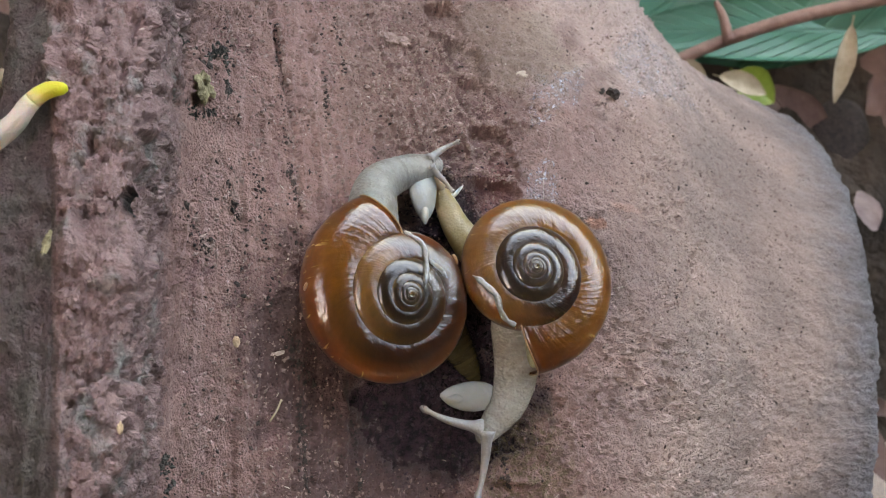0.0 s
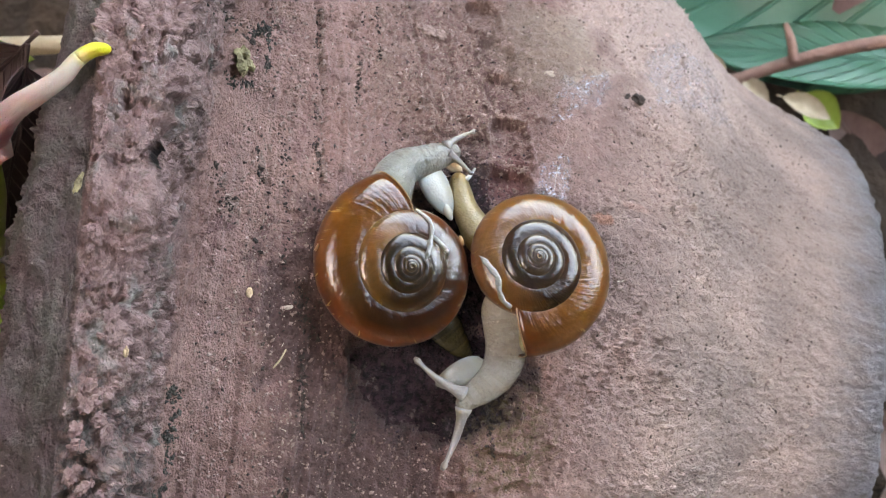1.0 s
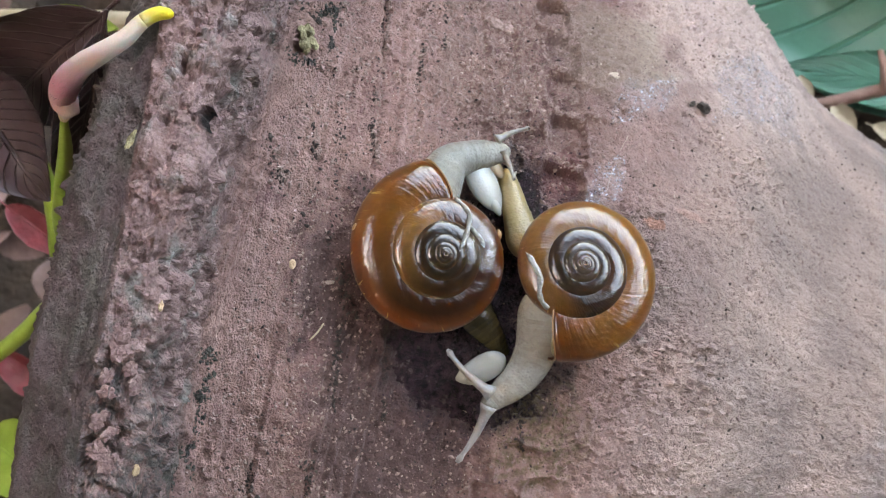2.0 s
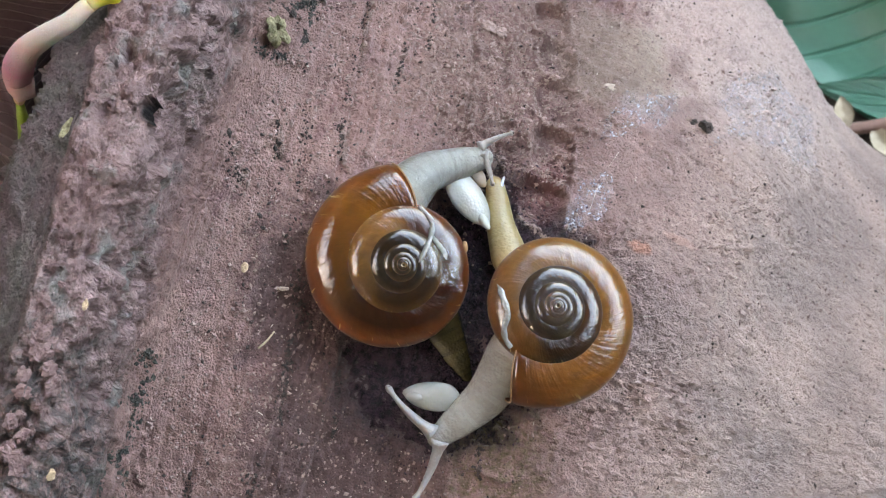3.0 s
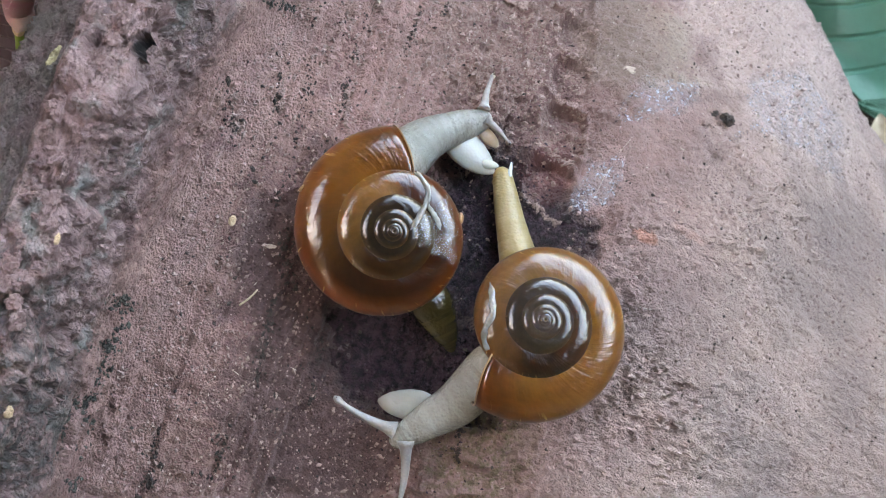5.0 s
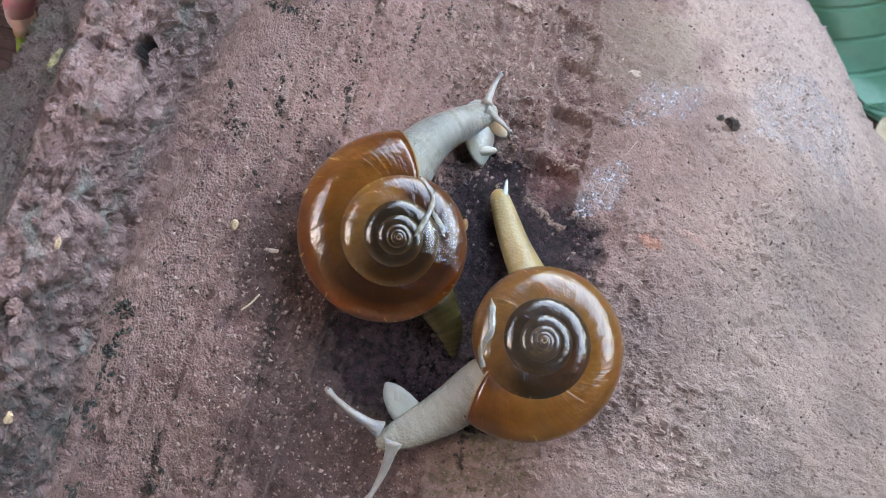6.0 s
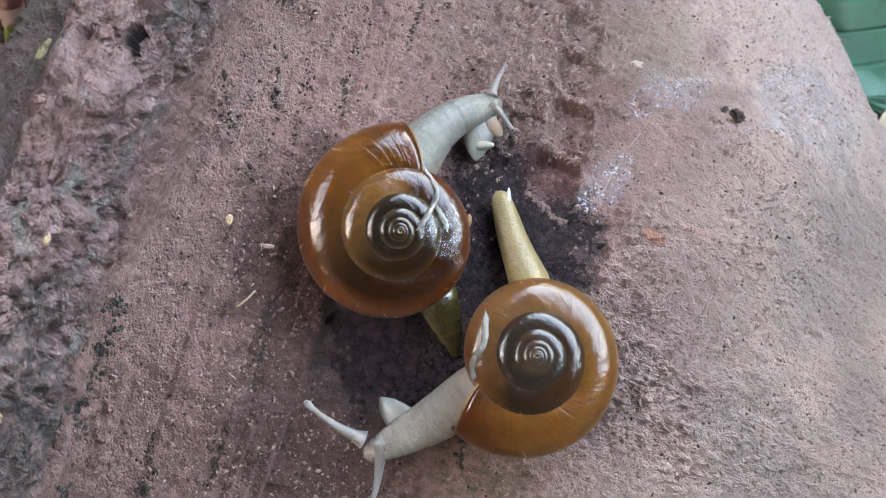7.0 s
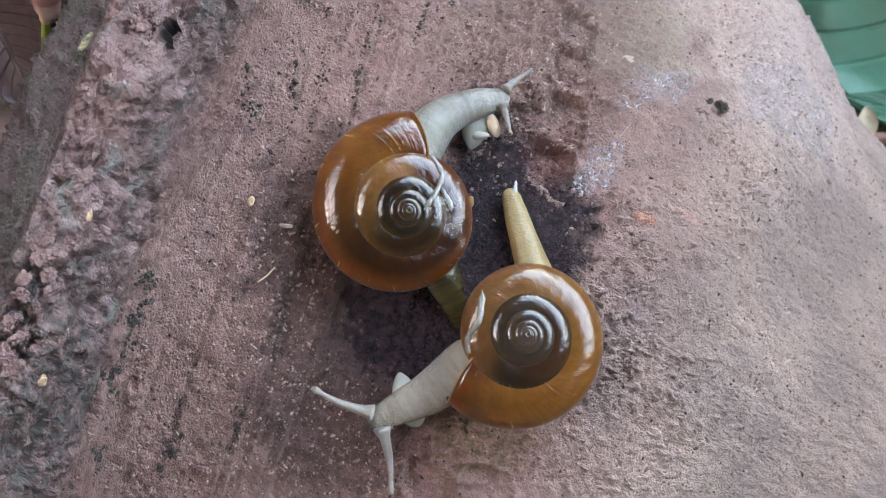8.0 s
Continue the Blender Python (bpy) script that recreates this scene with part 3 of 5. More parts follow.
def clay_pot():
    profile = [(-42.0, 86.8), (-42.9, 88.0)] + list(zip(*RIM)) + [(s, float(body_radius(s))) for s in np.arange(-22.5, 49, 1.5)]
    profile += [(49.6, 41.8), (50.4, 41.0), (50.8, 39.9), (50.4, 38.6)]
    profile = np.array(profile, float)
    length = np.r_[0, np.cumsum(np.hypot(*np.diff(profile, axis=0).T))]
    steps = np.arange(0, length[-1], 0.20)
    ps, pr = np.interp(steps, length, profile[:, 0]), np.interp(steps, length, profile[:, 1])
    for _ in range(7):   # ease the corners of the drawn profile
        ps[1:-1], pr[1:-1] = (ps[:-2] + 2 * ps[1:-1] + ps[2:]) / 4, (pr[:-2] + 2 * pr[1:-1] + pr[2:]) / 4
    mark = int(np.argmin(np.abs(ps + 24)))
    run = np.where(np.arange(len(ps)) < mark, -24 + steps - steps[mark], ps)
    angles = np.radians(np.r_[np.arange(-36, 76, 0.155), np.arange(78, 322, 4.0)])
    s, a = np.meshgrid(ps, angles, indexing="ij")
    q, r0 = np.repeat(run[:, None], len(angles), 1), np.repeat(pr[:, None], len(angles), 1)
    arc = a * AROUND
    ds, dr = np.gradient(ps), np.gradient(pr)
    size = np.hypot(ds, dr) + 1e-9
    ns, nr = (-dr / size)[:, None], (ds / size)[:, None]
    relief = pot_relief(s, q, arc)
    s2, r = s + ns * relief, r0 + nr * relief
    pit = np.hypot((q + 42.3) / 0.9, (arc - 16.4) / 0.85) + 0.2 * fbm(q * 0.7, arc * 0.7, 3, 97)
    r = r - 3.0 * np.clip((1.0 - pit) / 0.35, 0, 1)   # a hole knocked into the collar
    # the fired edge of the foot, worn uneven
    verts = np.stack([s2, r * np.sin(a), r * np.cos(a)], -1).reshape(-1, 3) * MM
    uv = np.stack([q, arc], -1).reshape(-1, 2)
    root = new("clay_pot")
    root.matrix_world = POT
    part("body", mesh_of("body", verts.tolist(), grid_faces(len(ps), len(angles), True), CLAY, uv), root)
    turn = np.radians(np.arange(0, 360, 4))

    def turned(name, outline, label):
        v = [(s * MM, r * math.sin(b) * MM, r * math.cos(b) * MM) for s, r in outline for b in turn]
        part(name, mesh_of(name, v, grid_faces(len(outline), len(turn), True), CLAY, [(s, b * AROUND) for s, r in outline for b in turn]), root, label)
    turned("inner_wall", [(-42.0, 86.9), (-41.0, 85.6), (-37.0, 84.0), (-30.0, 79.0)] + [(s, float(body_radius(s)) - 7.0) for s in np.arange(-22, 38, 5.0)] + [(44.0, 33.0), (45.0, 20.0), (45.0, 0.4)], "")
    turned("base", [(50.3, 38.7), (48.9, 36.5), (48.4, 20.0), (48.4, 0.4)], "")
    return tagged(root, "weathered reddish-brown clay pot lying on its side in the soil", "pot")


clay_pot()


# ---------------------------------------------------------------- ground
def ground():
    near, far = np.arange(0, 0.42, 0.006), 0.42 * (60 / 0.42) ** np.linspace(0, 1, 26)
    half = np.r_[near, far]
    axis = np.r_[-half[:0:-1], half]
    x, y = np.meshgrid(axis, axis, indexing="ij")
    bank = 0.018 + np.clip((x + 0.04) / 0.09, 0, 1.15) * 0.048
    z = bank + 0.010 * fbm(x * 18, y * 18, 4, 91)
    z = np.where(np.hypot(x, y) > 0.5, 0.04 + 0.03 * fbm(x * 2, y * 2, 2, 95), z)
    under = (np.abs(y + 0.02) < 0.08) & (np.abs(x) < 0.06)
    z = np.where(under, bank - 0.001, z)
    verts = np.stack([x, y, z], -1).reshape(-1, 3).tolist()
    tagged(new("ground", mesh_of("ground", verts, grid_faces(len(axis), len(axis)), SOIL)), "dark damp garden soil", kind="structure")


ground()


# points of the soft limbs in millimetres of the world, by seconds
A_NECK = {
    0: [(-6.19, 2.49, 190.10), (-5.82, 5.54, 187.86), (-3.63, 7.02, 185.75), (-1.02, 7.76, 184.20)],
    0.8: [(-6.16, 2.17, 190.18), (-5.31, 5.24, 187.67), (-3.23, 6.54, 185.74), (-0.88, 7.74, 184.16)],
    1.5: [(-5.93, 1.60, 190.20), (-5.54, 4.55, 188.03), (-3.70, 5.92, 186.17), (-1.23, 6.79, 184.64)],
    3: [(-5.91, 1.87, 190.11), (-5.00, 4.25, 187.83), (-3.03, 5.79, 185.91), (-0.84, 7.12, 184.39)],
    3.5: [(-6.02, 1.84, 190.19), (-5.13, 4.34, 187.87), (-3.12, 6.08, 185.85), (-0.73, 7.49, 184.22)],
    4.5: [(-6.02, 1.84, 190.19), (-5.12, 4.18, 187.91), (-3.41, 5.93, 186.04), (-1.51, 7.40, 184.50)],
    6: [(-5.68, 1.70, 190.04), (-5.16, 4.60, 187.80), (-3.71, 6.89, 185.83), (-2.07, 8.78, 184.16)],
    7: [(-5.24, 1.49, 189.86), (-4.81, 4.57, 187.63), (-3.51, 7.15, 185.64), (-1.77, 8.94, 183.99)],
    8: [(-5.47, 1.40, 190.00), (-4.94, 4.70, 187.65), (-3.34, 7.05, 185.60), (-1.12, 8.86, 183.79)],
}
A_TENT_UP = {
    0: [(-1.16, 8.34, 184.74), (1.81, 10.15, 183.80)],
    0.8: [(-1.18, 8.24, 184.87), (1.66, 10.18, 183.82)],
    1.5: [(-1.59, 7.84, 184.92), (1.45, 9.60, 184.11)],
    3: [(-1.10, 8.17, 184.64), (1.65, 10.31, 183.76)],
    3.5: [(-0.76, 8.06, 184.65), (1.79, 10.41, 183.69)],
    4.5: [(-1.37, 8.59, 184.67), (-1.47, 12.09, 183.85)],
    6: [(-2.08, 9.58, 184.49), (-1.87, 13.05, 183.55)],
    7: [(-1.70, 9.72, 184.34), (-1.54, 13.18, 183.36)],
    8: [(-0.58, 9.93, 183.99), (1.17, 12.82, 182.74)],
}
A_TENT_DOWN = {
    0: [(-1.07, 7.60, 184.92), (1.16, 5.19, 184.57)],
    0.8: [(-0.98, 7.64, 184.90), (1.72, 5.87, 184.20)],
    1.5: [(-0.96, 6.89, 185.17), (1.09, 4.32, 184.89)],
    3: [(-0.64, 7.61, 184.84), (1.06, 4.78, 184.74)],
    3.5: [(-0.73, 7.93, 184.94), (1.11, 5.21, 184.57)],
    4.5: [(-0.80, 7.68, 184.76), (1.85, 5.78, 184.21)],
    6: [(-2.03, 9.12, 184.75), (0.80, 7.80, 183.68)],
    7: [(-1.57, 9.15, 184.52), (1.09, 7.35, 183.79)],
    8: [(-0.47, 8.54, 184.31), (1.38, 5.80, 184.30)],
}
A_BULB = {
    0: [(-1.77, 6.67, 184.67), (-1.53, 2.61, 185.73)],
    0.8: [(-2.10, 4.96, 185.36), (-0.07, 1.30, 185.68)],
    1.5: [(-2.79, 4.25, 185.89), (-0.48, 0.74, 185.95)],
    3: [(-1.56, 3.77, 185.59), (1.57, 0.97, 185.40)],
    3.5: [(-1.60, 3.86, 185.59), (1.60, 1.16, 185.34)],
    4.5: [(-2.51, 3.99, 185.88), (1.42, 2.93, 184.84)],
    6: [(-2.60, 8.11, 183.89), (-0.98, 4.24, 184.06)],
    7: [(-2.20, 7.97, 183.78), (-1.45, 3.88, 184.33)],
    8: [(-2.40, 7.59, 184.00), (-2.05, 3.46, 184.67)],
}
A_SNOUT = {
    0: [(-1.12, 7.02, 184.08), (0.21, 5.61, 183.57)],
    0.8: [(-1.12, 6.96, 184.12), (0.55, 6.32, 183.22)],
    1.5: [(-1.75, 5.84, 184.75), (-0.29, 4.67, 184.04)],
    3: [(-1.21, 6.09, 184.42), (0.08, 4.63, 183.95)],
    3.5: [(-1.07, 6.21, 184.39), (0.30, 4.87, 183.81)],
    4.5: [(-1.20, 6.42, 184.29), (0.34, 5.32, 183.64)],
    6: [(-1.53, 8.37, 183.64), (0.13, 7.58, 182.84)],
    7: [(-1.50, 7.87, 183.96), (-0.04, 6.74, 183.21)],
    8: [(-1.13, 6.97, 184.11), (0.03, 5.40, 183.69)],
}
A_TAIL = {
    0: [(0.47, -7.29, 186.84), (2.30, -10.45, 186.40), (3.21, -12.29, 185.83)],
    1.5: [(-0.08, -10.04, 187.36), (1.64, -11.62, 186.65), (2.85, -12.61, 185.92)],
    3: [(-0.36, -8.59, 187.24), (1.75, -11.35, 186.60), (3.04, -13.07, 185.92)],
    4.5: [(0.27, -9.84, 187.25), (1.82, -11.64, 186.62), (2.72, -12.69, 185.95)],
    6: [(-0.13, -8.72, 187.20), (1.65, -10.67, 186.55), (2.55, -12.45, 185.96)],
    7: [(0.26, -8.95, 187.14), (1.93, -11.25, 186.56), (2.75, -12.70, 185.94)],
    8: [(-0.28, -8.68, 187.23), (1.52, -10.87, 186.60), (2.56, -12.66, 185.97)],
}
B_NECK = {
    0: [(6.80, -7.27, 187.07), (6.90, -10.89, 187.13), (6.15, -14.05, 187.56), (4.17, -16.71, 188.05)],
    0.8: [(6.38, -7.84, 187.24), (6.86, -11.24, 187.17), (6.14, -14.02, 187.56), (3.60, -16.54, 188.14)],
    1.5: [(5.99, -8.31, 187.39), (6.50, -11.58, 187.29), (5.70, -14.45, 187.68), (3.25, -17.27, 188.22)],
    3: [(7.03, -9.92, 187.39), (6.00, -13.78, 187.58), (4.59, -16.17, 187.96), (2.52, -18.96, 188.36)],
    3.5: [(7.43, -10.58, 187.38), (6.19, -14.49, 187.58), (4.37, -16.94, 188.02), (2.09, -19.75, 188.43)],
    4.5: [(7.39, -12.76, 187.60), (5.86, -16.52, 187.74), (4.16, -18.69, 188.08), (2.24, -21.28, 188.36)],
    6: [(6.63, -14.26, 187.88), (4.50, -17.39, 188.01), (2.60, -19.49, 188.34), (0.34, -21.68, 188.70)],
    7: [(6.10, -15.41, 188.06), (3.66, -18.70, 188.17), (1.78, -20.77, 188.46), (-0.28, -22.96, 188.77)],
    8: [(5.20, -16.02, 188.25), (2.95, -19.42, 188.28), (1.11, -21.40, 188.56), (-0.91, -23.33, 188.89)],
}
B_TENT_IN = {
    0: [(3.58, -16.20, 188.67), (-1.79, -14.00, 190.84)],
    0.8: [(3.16, -16.03, 188.78), (-1.79, -12.88, 190.77)],
    1.5: [(3.14, -16.34, 188.75), (-1.67, -12.95, 190.73)],
    3: [(2.00, -18.70, 189.12), (-2.75, -15.31, 191.23)],
    3.5: [(1.64, -19.06, 189.12), (-3.52, -16.64, 191.57)],
    4.5: [(1.71, -20.84, 189.17), (-3.83, -19.66, 191.68)],
    6: [(-0.39, -20.96, 189.69), (-5.46, -18.73, 192.46)],
    7: [(-1.32, -22.29, 189.93), (-6.42, -20.40, 192.91)],
    8: [(-1.43, -23.08, 189.80), (-6.71, -22.29, 192.96)],
}
B_TENT_OUT = {
    0: [(4.11, -16.50, 188.67), (3.17, -22.72, 188.94)],
    0.8: [(3.38, -17.34, 188.81), (1.91, -23.93, 189.08)],
    1.5: [(2.88, -17.74, 188.88), (0.61, -24.60, 189.27)],
    3: [(2.80, -19.26, 188.92), (1.65, -25.46, 189.00)],
    3.5: [(2.43, -19.13, 188.99), (2.77, -25.42, 188.81)],
    4.5: [(2.69, -21.24, 188.89), (4.44, -27.27, 188.33)],
    6: [(0.96, -21.47, 189.20), (0.19, -27.72, 189.02)],
    7: [(-0.06, -21.89, 189.38), (0.84, -28.10, 188.84)],
    8: [(-0.26, -24.14, 189.25), (2.46, -30.29, 188.24)],
}
B_BULB = {
    0: [(3.92, -13.44, 187.53), (-0.15, -13.72, 188.53)],
    0.8: [(3.97, -13.51, 187.52), (0.40, -15.50, 188.50)],
    1.5: [(2.89, -13.68, 187.74), (0.21, -16.81, 188.58)],
    3: [(2.15, -15.35, 188.05), (-2.33, -16.43, 189.26)],
    3.5: [(2.45, -15.80, 188.0), (-1.81, -17.36, 189.12)],
    4.5: [(2.75, -17.55, 187.95), (-0.90, -20.13, 188.84)],
    6: [(1.70, -19.32, 188.05), (-1.84, -17.32, 189.12)],
    7: [(2.18, -20.23, 187.92), (-1.67, -18.99, 189.07)],
    8: [(1.82, -22.09, 187.90), (-0.89, -19.04, 188.86)],
}
B_TAIL = {
    0: [(3.23, -0.28, 184.68), (1.44, 2.01, 184.06), (0.21, 4.71, 183.35)],
    0.8: [(3.18, -0.30, 184.70), (1.24, 2.31, 184.01), (0.44, 4.81, 183.26)],
    1.5: [(2.66, -1.48, 185.10), (1.02, 1.60, 184.27), (-0.12, 4.03, 183.67)],
    3: [(4.28, -1.39, 184.79), (2.55, 1.40, 184.02), (1.03, 4.76, 183.14)],
    3.5: [(5.27, -2.49, 184.87), (2.83, 1.07, 184.06), (1.37, 4.13, 183.28)],
    4.5: [(5.45, -2.92, 184.94), (3.33, 0.87, 184.03), (1.76, 4.03, 183.23)],
    6: [(7.63, -4.94, 184.90), (4.50, -1.65, 184.50), (1.94, 1.60, 183.98)],
    7: [(7.11, -5.01, 185.04), (4.42, -1.93, 184.58), (2.32, 0.90, 184.11)],
    8: [(8.40, -6.55, 185.00), (5.61, -2.91, 184.59), (3.51, -0.06, 184.15)],
}
B_SPIKE = {
    0: [(1.01, 4.92, 183.40), (1.66, 5.46, 183.50)],
    0.8: [(1.30, 5.45, 183.15), (2.03, 6.43, 183.07)],
    1.5: [(0.09, 3.97, 183.96), (0.84, 4.77, 183.93)],
    3: [(1.53, 4.57, 183.42), (1.74, 6.32, 183.17)],
    3.5: [(1.61, 4.92, 183.27), (1.86, 6.41, 183.11)],
    4.5: [(2.37, 4.19, 183.38), (2.33, 5.74, 183.26)],
    6: [(2.14, 2.20, 184.07), (2.01, 3.57, 184.08)],
    7: [(2.93, 0.97, 184.29), (2.58, 2.50, 184.31)],
    8: [(3.64, 0.36, 184.33), (3.42, 2.01, 184.31)],
}

# ---------------------------------------------------------------- snails
BEATS = [0, 0.5, 1, 1.5, 2.0, 2.5, 3, 3.5, 4, 4.5, 5, 5.5, 6, 6.5, 7, 7.5, 8]
APEX = 9.3          # the shell's height over the clay, in millimetres
WHORL = 1.68        # growth of a shell in one turn
CORE, GIRTH, RISE, SPIRE = 0.628, 0.36, 0.24, 0.42   # the tube's middle, half width, half height and depth under the apex, to the shell's radius


def shell_point(size, back, v, turn=0.0):
    """A point of a shell in millimetres: turns back from the mouth, angle round the tube."""
    r = size * WHORL ** -back
    cx, half, high = CORE * r, GIRTH * r, RISE * r
    out, up = math.cos(v), math.sin(v)
    skew = 0.27 * out
    a = turn + 2 * math.pi * back + skew
    rr = cx + half * out
    return Vector((rr * math.cos(a), rr * math.sin(a), APEX - SPIRE * r + high * (up if up > 0 else 2.1 * up)))


def shell_mesh(size, material):
    rounds, sides, per = 6.6, 40, 72
    count = int(rounds * per)
    verts, uv = [], []
    for n in range(count + 1):
        back = rounds * n / count
        for k in range(sides):
            v = 2 * math.pi * k / sides
            verts.append(shell_point(size, back, v) * MM)
            uv.append((back, (k / sides + 0.5) % 1.0))
    faces = [tuple(reversed(f)) for f in grid_faces(count + 1, sides, True)]
    # the mouth's inside, a wall's thickness in
    base = len(verts)
    for n in range(14):
        back = 0.012 * n
        for k in range(sides):
            v = 2 * math.pi * k / sides
            p, c = shell_point(size, back, v), sum((shell_point(size, back, q) for q in (0, math.pi)), Vector()) / 2
            verts.append(c.lerp(p, 0.95) * MM)
            uv.append((back, (k / sides + 0.5) % 1.0))
    faces += [tuple(base + i for i in f) for f in grid_faces(14, sides, True)]
    faces += [(k, (k + 1) % sides, base + (k + 1) % sides, base + k) for k in range(sides)]
    return mesh_of("shell", verts, faces, material, uv)


def shell_top(size, r, angle):
    """Height of a shell over its foot at a distance (millimetres) and angle (degrees) from its axis."""
    best = 0.0
    for n in range(-1, 6):
        back = math.radians(angle) / (2 * math.pi) + n
        for _ in range(3):
            big = size * WHORL ** -back
            out = max(-1.0, min(1.0, (r - CORE * big) / (GIRTH * big)))
            back = (math.radians(angle) - 0.27 * out) / (2 * math.pi) + n
        big = size * WHORL ** -back
        if back > 0 and abs(r - CORE * big) < GIRTH * big:
            best = max(best, APEX - SPIRE * big + RISE * big * math.sqrt(1 - ((r - CORE * big) / (GIRTH * big)) ** 2))
    return best


def mantle_lobe(root, size, path, thick):
    """A thin strap of mantle that lies over the shell: distances and angles from the axis."""
    pts = smooth_points([(r * math.cos(math.radians(a)), r * math.sin(math.radians(a)), shell_top(size, r, a) + 0.12) for r, a in path], 30) * MM
    pts[1:-1, 2] = np.maximum(pts[1:-1, 2], (pts[:-2, 2] + pts[2:, 2]) / 2)
    radii = [thick * MM * min(1.0, 0.75 + 0.02 * n, 0.12 + 0.16 * (29 - n)) * (1 + 0.15 * math.sin(n * 1.1)) for n in range(30)]
    part("mantle_lobe", tube("mantle_lobe", [tuple(p) for p in pts], radii, MANTLE, 12, 0.6), root, "whitish strap of mantle over the shell")


def slime_skin(root, size, near, far, start, end, seed):
    """A wrinkled, clear skin of slime over a stretch of the shell."""
    rows, cols = 30, 40
    verts, keep = [], []
    for n in range(rows):
        for k in range(cols):
            u, v = n / (rows - 1), k / (cols - 1)
            r, a = near + (far - near) * u, start + (end - start) * v
            x, y = r * math.cos(radians(a)), r * math.sin(radians(a))
            fold = abs(noise.noise(Vector((x * 1.3 + seed, y * 1.3, 0)))) + 0.5 * abs(noise.noise(Vector((x * 2.9, y * 2.9 + seed, 4))))
            verts.append((x * MM, y * MM, (shell_top(size, r, a) + 0.06 + 0.42 * (0.5 - fold if fold < 0.5 else 0)) * MM))
            keep.append(min(u, 1 - u, v, 1 - v) * 3.0 + 0.7 * noise.noise(Vector((x * 0.7, y * 0.7, seed))) > 0.14)
    faces = [f[::-1] for f in grid_faces(rows, cols) if all(keep[i] for i in f) and max(verts[i][2] for i in f) - min(verts[i][2] for i in f) < 0.0007]
    part("slime_skin", mesh_of("slime_skin", verts, faces, SKIN), root, "clear wrinkled slime on the shell")


def ovoid(name, along, across, high, material, point=0.0, lumps=0.0):
    bm = bmesh.new()
    bmesh.ops.create_uvsphere(bm, u_segments=40, v_segments=22, radius=1.0)
    for v in bm.verts:
        x, y, z = v.co.z, v.co.x, v.co.y
        slim = 1 - point * max(0.0, x) ** 1.5
        lump = 1 + lumps * noise.noise(Vector((x * 1.7, y * 1.7, z * 1.7 + along)))
        v.co = Vector((x * along, y * across * slim * lump, z * high * slim * lump)) * MM
    return from_bm(name, bm, material)


def at_time(table, t):
    """The points of a table at a time, in metres of the world."""
    times = sorted(table)
    return hermite(times, [table[k] for k in times], np.array(t, float)) * MM


def aligned(place, along, up):
    x = Vector(along).normalized()
    y = Vector(up).cross(x).normalized()
    z = x.cross(y)
    m = Matrix((x, y, z)).transposed().to_4x4()
    m.translation = place
    return m


MOVES = []


def chain(thing, poses, names, table, count, radii, material, flat=0.85, label=""):
    """A soft limb in rigid, overlapping pieces along the points of a table."""
    spots = {}
    for t in BEATS:
        pts = at_time(table, t)
        fine = hermite(np.arange(len(pts)), pts, np.linspace(0, len(pts) - 1, 60))
        run = np.r_[0, np.cumsum(np.linalg.norm(np.diff(fine, axis=0), axis=1))]
        spots[t] = [np.array([np.interp(run[-1] * u, run, fine[:, k]) for k in range(3)]) for u in np.linspace(0, 1, count)]
    gap = max(np.linalg.norm(spots[t][1] - spots[t][0]) for t in BEATS) / MM
    for n in range(count):
        r = float(np.interp(n / (count - 1), np.linspace(0, 1, len(radii)), radii))
        name = names[1] if n == count - 1 else names[0]
        ob = part(name, ovoid(name, max(gap * 2.4, r * 1.25), r, r * flat, material), thing, label)
        rows = []
        for t in BEATS:
            p = spots[t]
            along = p[min(n + 1, count - 1)] - p[max(n - 1, 0)]
            rows.append((t, poses[t].inverted() @ aligned(Vector(p[n]), along, poses[t].col[2].to_3d())))
        MOVES.append((ob, rows))


def rod(thing, poses, name, table, mesh, label=""):
    """A rigid piece that points from the first point of a table to its second."""
    ob = part(name, mesh, thing, label)
    rows = []
    for t in BEATS:
        p = at_time(table, t)
        rows.append((t, poses[t].inverted() @ aligned(Vector(p[0]), p[1] - p[0], poses[t].col[2].to_3d())))
    MOVES.append((ob, rows))
    return ob


def tentacle(length, thick):
    xs = np.linspace(0, 1, 16)
    pts = [(length * x * MM, 0.05 * length * math.sin(x * 3) * MM, -0.03 * length * math.sin(x * 3.1) * MM) for x in xs]
    radii = [thick * MM * (1 + 0.5 * math.exp(-(x / 0.09) ** 2) - 0.62 * min(1, x / 0.8) + (0.28 * math.exp(-((x - 0.95) / 0.06) ** 2))) * (0.6 if x == 1 else 1) for x in xs]
    return tube("tentacle", pts, radii, TENTACLE, 14)


def eye(stalk, length):
    """The dark eye in a tentacle's knob."""
    ob = part("eye", ovoid("eye", 0.12, 0.12, 0.10, BLACK), stalk, "tiny dark eye at the tentacle's tip")
    ob.matrix_basis = Matrix.Translation((length * 0.965 * MM, 0.004 * length * MM, 0.12 * MM))


